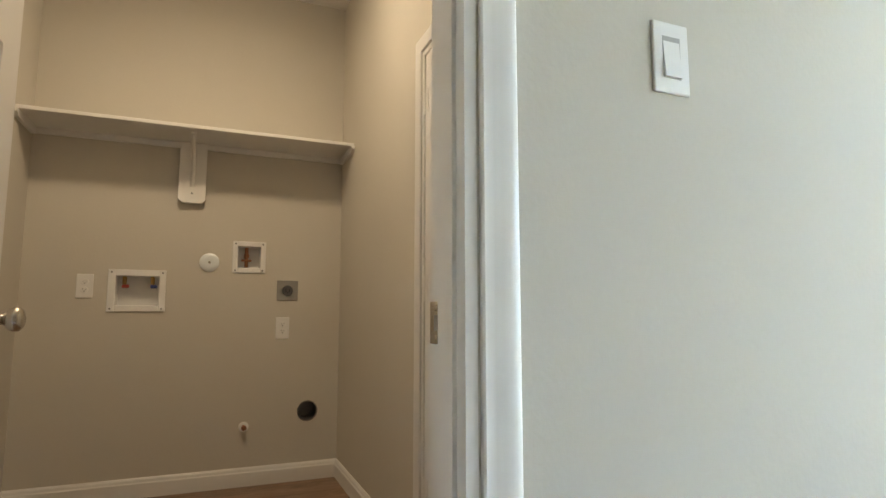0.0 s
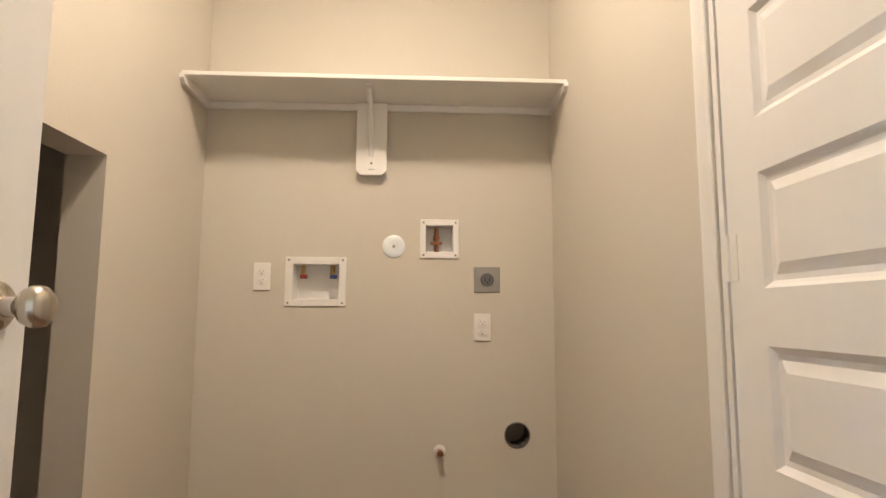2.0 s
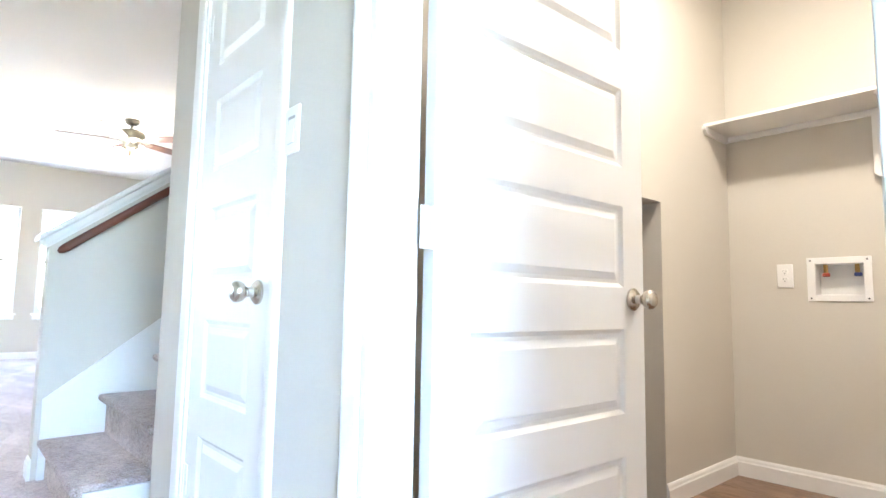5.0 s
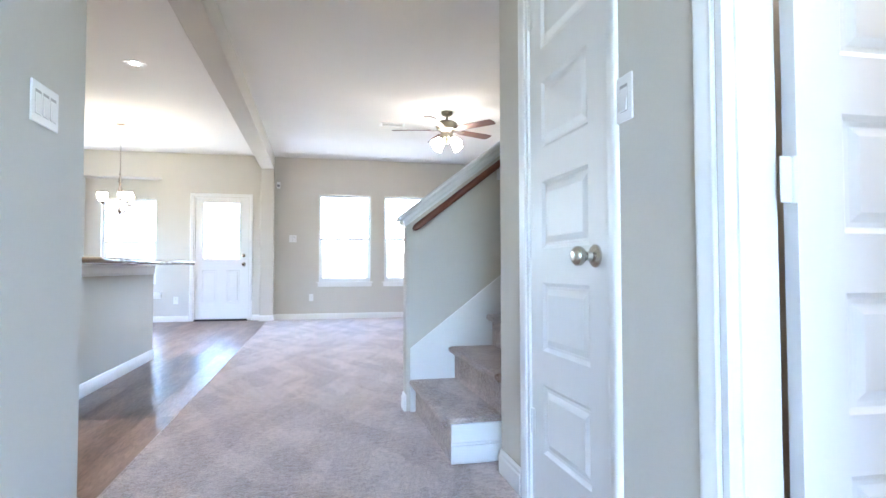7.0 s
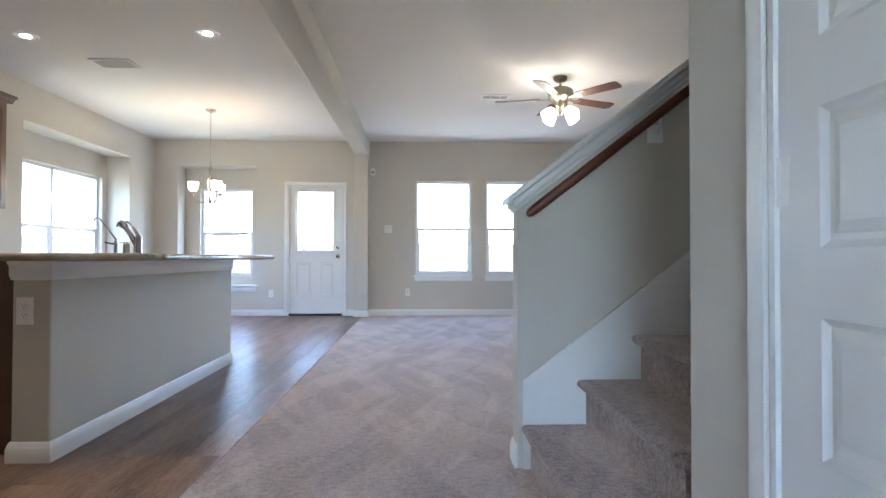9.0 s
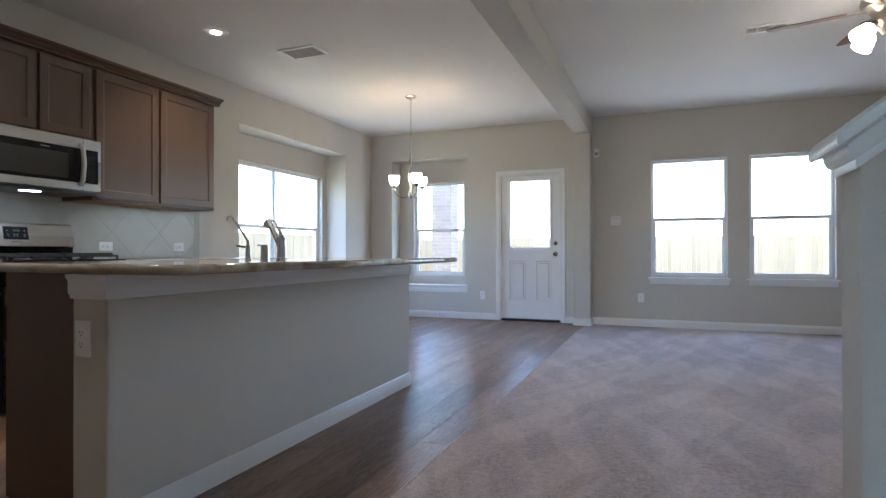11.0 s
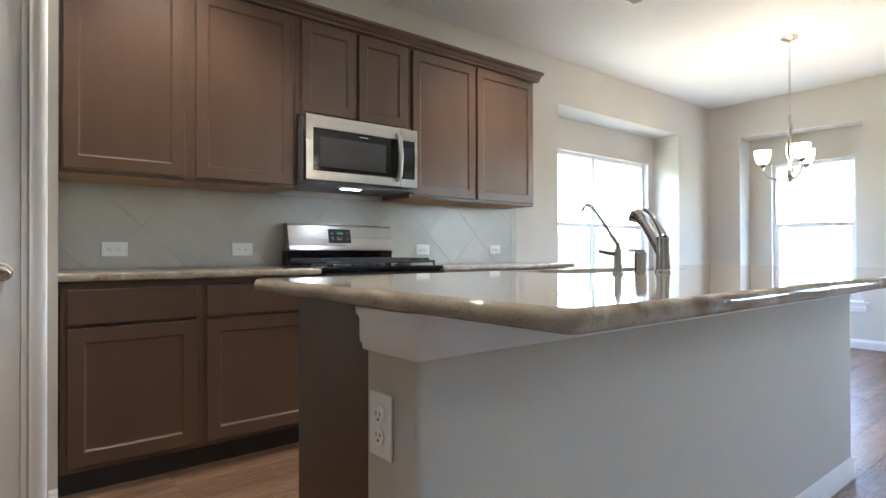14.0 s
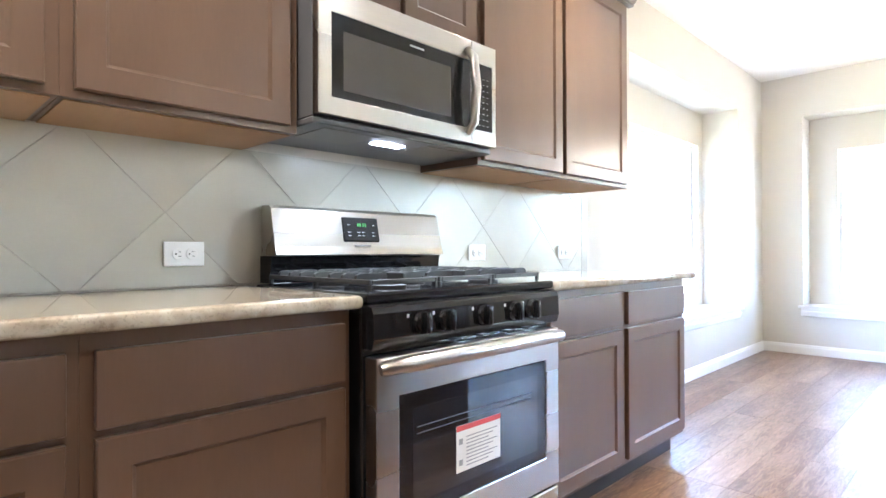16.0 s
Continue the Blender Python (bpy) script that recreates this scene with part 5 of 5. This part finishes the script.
st = part("door_sticker", boxes([(0.285, 0.475, F - 0.0178, F - 0.0168, 0.402, 0.53)]), PAPER, od, "white warning sticker with a red band")
part("sticker_band", boxes([(0.285, 0.475, F - 0.0184, F - 0.0179, 0.515, 0.53)]), REDINK, st)
part("sticker_print", boxes([(0.295, 0.31, F - 0.0184, F - 0.0179, 0.478, 0.494), (0.295, 0.31, F - 0.0184, F - 0.0179, 0.42, 0.436)] + [(0.325, 0.46 - (k % 3) * 0.02, F - 0.0184, F - 0.0179, 0.494 - k * 0.010, 0.497 - k * 0.010) for k in range(9)]), GREYINK, st, "small grey lines of print")
dw = part("storage_drawer", boxes([(0.006, RW - 0.006, F - 0.018, F + 0.025, 0.06, 0.225)], 0.004), STEELX, rg, "stainless storage drawer")
bm = bmesh.new()
tube(bm, [(0.10, F - 0.02, 0.185), (0.16, F - 0.045, 0.188), (RW / 2, F - 0.055, 0.19), (RW - 0.16, F - 0.045, 0.188), (RW - 0.10, F - 0.02, 0.185)], 0.013, 12)
part("drawer_handle", bm, STEELX, dw, "", True)
bm = bmesh.new()
prism(bm, [(0.045, -0.085, 0.9125), (0.045, -0.095, 0.99), (0.045, -0.10, 1.0), (0.045, -0.02, 1.0), (0.045, -0.02, 0.9125)], (RW - 0.041, 0, 0))
part("backguard_base", bm, BLACKG, rg, "black lower backguard")
bm = bmesh.new()
prism(bm, [(0.05, -0.118, 1.004), (0.05, -0.108, 1.03), (0.05, -0.082, 1.155), (0.05, -0.065, 1.165), (0.05, -0.02, 1.165), (0.05, -0.02, 1.001)], (RW - 0.046, 0, 0))
bg = part("backguard", bm, STEELX, rg, "brushed stainless backguard")
tilt = Matrix.Translation((0, -0.0955, 1.0925)) @ Matrix.Rotation(radians(-12), 4, 'X')
bm = boxes([(0.315, 0.475, -0.004, 0.004, -0.045, 0.045)], 0.004)
bmesh.ops.transform(bm, matrix=tilt, verts=bm.verts[:])
disp = part("control_display", bm, BLACKG, bg, "black clock and control display")
bm = boxes([(0.378, 0.384, -0.0052, -0.0042, 0.01, 0.023), (0.388, 0.394, -0.0052, -0.0042, 0.01, 0.023), (0.401, 0.407, -0.0052, -0.0042, 0.01, 0.023), (0.411, 0.417, -0.0052, -0.0042, 0.01, 0.023)])
bmesh.ops.transform(bm, matrix=tilt, verts=bm.verts[:])
part("clock", bm, GREENLED, disp, "green clock digits")
bm = boxes([(u, u + 0.012, -0.0052, -0.0042, z, z + 0.002) for u in (0.335, 0.375, 0.395, 0.44) for z in (-0.012, -0.024)] + [(0.335, 0.347, -0.0052, -0.0042, 0.015, 0.017), (0.445, 0.455, -0.0052, -0.0042, 0.015, 0.017)])
bmesh.ops.transform(bm, matrix=tilt, verts=bm.verts[:])
part("button_print", bm, GREYINK, disp, "pale button marks")
bm = boxes([(0.36, 0.43, -0.0032, -0.002, -0.062, -0.057)])
bmesh.ops.transform(bm, matrix=tilt, verts=bm.verts[:])
part("maker_mark", bm, GREYP, bg)
# burners and grates
for u, v in ((0.19, -0.22), (0.60, -0.22), (0.19, -0.50), (0.60, -0.50), (0.395, -0.36)):
    bm = bmesh.new()
    lathe(bm, [(0.05, 0.912), (0.05, 0.918), (0.035, 0.922), (0.035, 0.93), (0.03, 0.934)], 20, Matrix.Translation((u, v, 0)))
    part("burner", bm, BLACKM, rg, "black burner cap", True)
for g0, g1 in ((0.03, 0.275), (0.28, 0.51), (0.515, 0.76)):
    gm = (g0 + g1) / 2
    rows = [(g0, g0 + 0.011, -0.615, -0.105, 0.928, 0.942), (g1 - 0.011, g1, -0.615, -0.105, 0.928, 0.942)]
    for v in (-0.615, -0.116):
        rows.append((g0 + 0.011, g1 - 0.011, v, v + 0.011, 0.9285, 0.9415))
    for u in (g0 + 0.0005, g1 - 0.0115):
        for v in (-0.6145, -0.365, -0.1165):
            rows.append((u, u + 0.011, v, v + 0.011, 0.9125, 0.929))
    part("grate", boxes(rows, 0.002), BLACKM, rg, "cast iron grate frame")
    for v in (-0.555, -0.495, -0.435, -0.36, -0.285, -0.225, -0.165):
        reach = 0.085 if abs(v + 0.36) > 0.1 and abs(abs(v + 0.36) - 0.135) < 0.02 else 0.105
        for side, at in ((1, g0), (-1, g1)):
            bm = bmesh.new()
            prof = [(0.0, 0.930), (0.004, 0.951), (0.016, 0.956), (reach - 0.012, 0.956), (reach, 0.950), (reach, 0.941), (0.02, 0.938)]
            prism(bm, [(at + side * a, v - 0.005, b) for a, b in prof], (0, 0.010, 0))
            part("grate_finger", bm, BLACKM, rg)
    for v0, v1 in ((-0.61, -0.54), (-0.18, -0.11)):
        part("grate_finger", boxes([(gm - 0.005, gm + 0.005, v0, v1, 0.938, 0.956)], 0.002), BLACKM, rg)

# ---- microwave ----
M0, M1, MZ0, MZ1 = 4.59, 5.352, 1.372, 1.758
MW = M1 - M0
mw = thing("microwave", pose(XK, M0, 0, 0, 0, 90), "stainless over-the-range microwave under a cabinet", "microwave")
F = -0.385
part("body", boxes([(0, MW, F, -0.006, MZ0 + 0.02, MZ1)], 0.002), GREYP, mw, "dark grey case")
part("underside", boxes([(0.0, MW, F - 0.005, -0.02, MZ0, MZ0 + 0.0195)], 0.004), GREYP, mw, "dark grey underside with vents")
part("lamp_lens", boxes([(0.30, 0.42, F + 0.09, F + 0.13, MZ0 - 0.003, MZ0 - 0.0002)]), LEDGLOW, mw, "lit cooktop lamp")
for u in (0.06, 0.46):
    part("filter", boxes([(u, u + 0.2, F + 0.03, F + 0.2, MZ0 - 0.002, MZ0 - 0.0002)]), DUCT, mw, "grease filter")
md = part("door", ring_slab((0.0, 0.63, MZ0 + 0.022, MZ1), (0.045, 0.626, MZ0 + 0.075, MZ1 - 0.072), F - 0.03, F - 0.001, 0.0025), STEELX, mw, "brushed stainless door")
wn_ = part("door_glass", boxes([(0.045, 0.626, F - 0.028, F - 0.001, MZ0 + 0.075, MZ1 - 0.072)], 0.001), BLACKG, md, "black glass door front")
part("viewing_window", boxes([(0.085, 0.525, F - 0.0288, F - 0.0281, MZ0 + 0.098, MZ1 - 0.118)]), GREYGLASS, wn_, "grey viewing window")
part("maker_mark", boxes([(0.34, 0.40, F - 0.0288, F - 0.0281, MZ1 - 0.095, MZ1 - 0.089)]), GREYINK, wn_)
part("control_strip", ring_slab((0.632, MW, MZ0 + 0.022, MZ1), (0.636, MW - 0.02, MZ0 + 0.075, MZ1 - 0.072), F - 0.03, F - 0.001, 0.0018), STEELX, mw, "brushed stainless surround")
kp = part("keypad", boxes([(0.636, MW - 0.02, F - 0.028, F - 0.001, MZ0 + 0.075, MZ1 - 0.072)], 0.001), BLACKG, mw, "black keypad")
part("key_print", boxes([(0.668 + c * 0.022, 0.676 + c * 0.022, F - 0.0288, F - 0.0281, MZ0 + 0.092 + r * 0.021, MZ0 + 0.0945 + r * 0.021) for c in range(3) for r in range(9)]), GREYINK, kp, "rows of pale key marks")
bm = bmesh.new()
tube(bm, [(0.605, F - 0.03, MZ0 + 0.055), (0.605, F - 0.062, MZ0 + 0.085), (0.605, F - 0.075, (MZ0 + MZ1) / 2 + 0.01), (0.605, F - 0.062, MZ1 - 0.07), (0.605, F - 0.03, MZ1 - 0.04)], [0.012, 0.0155, 0.0165, 0.0155, 0.012], 12)
part("handle", bm, STEEL, md, "bowed stainless handle", True)
lamp("hob_lamp", 'SPOT', pose(XK + 0.32, M0 + 0.36, MZ0 - 0.02), 0.5, (0.85, 0.93, 1.0), 0.03)

# ---- floor planks, tiles, outdoors ----
def plank_mesh(w, ln, key, cache={}):
    k = (round(w, 3), round(ln, 3))
    if k not in cache:
        cache[k] = mesh_of("plank", boxes([(0, w - 0.0015, 0, ln - 0.0015, -0.006, 0.0)]), FLOORW)
    return cache[k]


def lay(x0, x1, y0, y1, w, ln, skip=()):
    """Rows of planks along y, their end joints staggered, left out where they would lie under fixed units."""
    rng = random.Random(7)
    x = x0
    while x < x1 - 0.01:
        pw = min(w, x1 - x)
        y = y0 - rng.choice((0.0, 0.3, 0.6, 0.9)) * ln / 1.2
        while y < y1 - 0.01:
            a, b = max(y, y0), min(y + ln, y1)
            if b - a > 0.02 and not any(s[0] < x and x + pw < s[1] and s[2] < a and b < s[3] for s in skip):
                ob = new("plank", plank_mesh(pw, b - a, 0))
                ob.location = (x, a, 0.0)
                ob.parent = floor
            y += ln
        x += w


lay(-3.9, -0.672, 1.42, YB, 0.18, 1.22, [(-3.84, -3.37, 3.5, 6.6), (-2.1, -1.45, 4.05, 6.0)])
lay(0.882, XL, YL0, YL1, 0.18, 1.22)
solid("trim", boxes([(-0.674, -0.664, 2.6, 9.93, -0.004, 0.004)], 0.002), CARPET, "tucked carpet edge along the plank floor", "trim")

bs = solid("backsplash", boxes([(XK + 0.001, XK + 0.006, 3.442, 6.69, 0.909, 1.344)]), GROUT, "diamond-laid pale tile backsplash with grey grout", "backsplash", kind="structure")


def clip(poly, axis, limit, keep_below):
    out = []
    for i, p in enumerate(poly):
        q = poly[(i + 1) % len(poly)]
        pin = p[axis] <= limit if keep_below else p[axis] >= limit
        qin = q[axis] <= limit if keep_below else q[axis] >= limit
        if pin:
            out.append(p)
        if pin != qin:
            s = (limit - p[axis]) / (q[axis] - p[axis])
            out.append((p[0] + s * (q[0] - p[0]), p[1] + s * (q[1] - p[1])))
    return out


def tile(poly):
    cy, cz = sum(p[0] for p in poly) / len(poly), sum(p[1] for p in poly) / len(poly)
    bm = bmesh.new()
    a = [bm.verts.new((0, y - cy, z - cz)) for y, z in poly]
    b = []
    for y, z in poly:
        v = Vector((y - cy, z - cz))
        v *= max(0.0, 1 - 0.0016 / max(v.length, 0.01))
        b.append(bm.verts.new((0.0016, v.x, v.y)))
    for i in range(len(a)):
        j = (i + 1) % len(a)
        bm.faces.new((a[i], a[j], b[j], b[i]))
    bm.faces.new(b)
    bmesh.ops.recalc_face_normals(bm, faces=bm.faces[:])
    ob = new("tile", mesh_of("tile", bm, TILE))
    ob.location = (XK + 0.0062, cy, cz)
    ob.parent = bs


D2, gq = 0.236, 0.0009
for row in range(-2, 3):
    for k in range(-12, 8):
        cy = 5.748 + D2 + 2 * D2 * k + (D2 if row % 2 else 0)
        cz = 1.13 + row * D2
        q = D2 - gq
        poly = [(cy - q, cz), (cy, cz - q), (cy + q, cz), (cy, cz + q)]
        for axis, lim, below in ((0, 3.445, False), (0, 6.618, True), (1, 0.911, False), (1, 1.342, True)):
            poly = clip(poly, axis, lim, below) if poly else poly
        if len(poly) >= 3 and max(p[0] for p in poly) - min(p[0] for p in poly) > 0.01 and max(p[1] for p in poly) - min(p[1] for p in poly) > 0.01:
            tile(poly)
for k in range(2):
    z0, z1 = 0.911 + k * 0.217, 0.911 + (k + 1) * 0.217 - 0.004
    tile([(6.623, z0), (6.688, z0), (6.688, z1), (6.623, z1)])

# outdoors: patio, brick column, fences, neighbour house
solid("pavement", boxes([(-4.2, 3.0, 10.6, 13.4, -0.16, -0.03)], 0.01), CONC, "pale concrete patio slab behind the house", "patio")
col = thing("brick_column", pose(-3.64, 12.6, -0.03), "tan brick patio column outside the window", "column")
part("core", boxes([(-0.19, 0.19, -0.19, 0.19, 0, 2.75)]), MORTAR, col, "pale mortar core")
brick_me = mesh_of("brick", boxes([(-0.095, 0.095, -0.006, 0.006, -0.0285, 0.0285)], 0.003), BRICK)
half_me = mesh_of("brick", boxes([(-0.045, 0.045, -0.006, 0.006, -0.0285, 0.0285)], 0.003), BRICK)
for r in range(40):
    z = 0.035 + r * 0.0675
    for face, rot in ((-1, 0), (1, 90)):
        for x, me in (((-0.1, brick_me), (0.1, brick_me)) if r % 2 else ((-0.15, half_me), (0.0, brick_me), (0.15, half_me))):
            ob = new("brick", me)
            ob.parent = col
            ob.matrix_local = pose(x, -0.193, z) if face < 0 else pose(0.193, x, z, 0, 0, 90)
solid("patio_beam", boxes([(-4.2, 3.0, 12.42, 12.78, 2.72, 3.05)], 0.01), ROOFM, "painted beam of the patio roof", "beam")


def fence(m, n, label):
    f = thing("fence", m, label, "fence")
    me = mesh_of("fence_board", boxes([(0, 0.138, -0.01, 0.01, 0, 1.6)], 0.002), FENCE)
    for k in range(n):
        ob = new("board", me)
        ob.parent = f
        ob.location = (k * 0.142, 0.003 * math.sin(k * 2.3), 0.01 * math.sin(k * 1.7))
    for z in (0.35, 1.25):
        part("fence_rail", boxes([(0, n * 0.142, 0.011, 0.05, z, z + 0.09)]), FENCE, f)


fence(pose(-9.0, 22.0, -0.16), 140, "tan cedar board fence behind the garden")
fence(pose(-9.0, 2.0, -0.16, 0, 0, 90), 140, "tan cedar board fence beside the house")
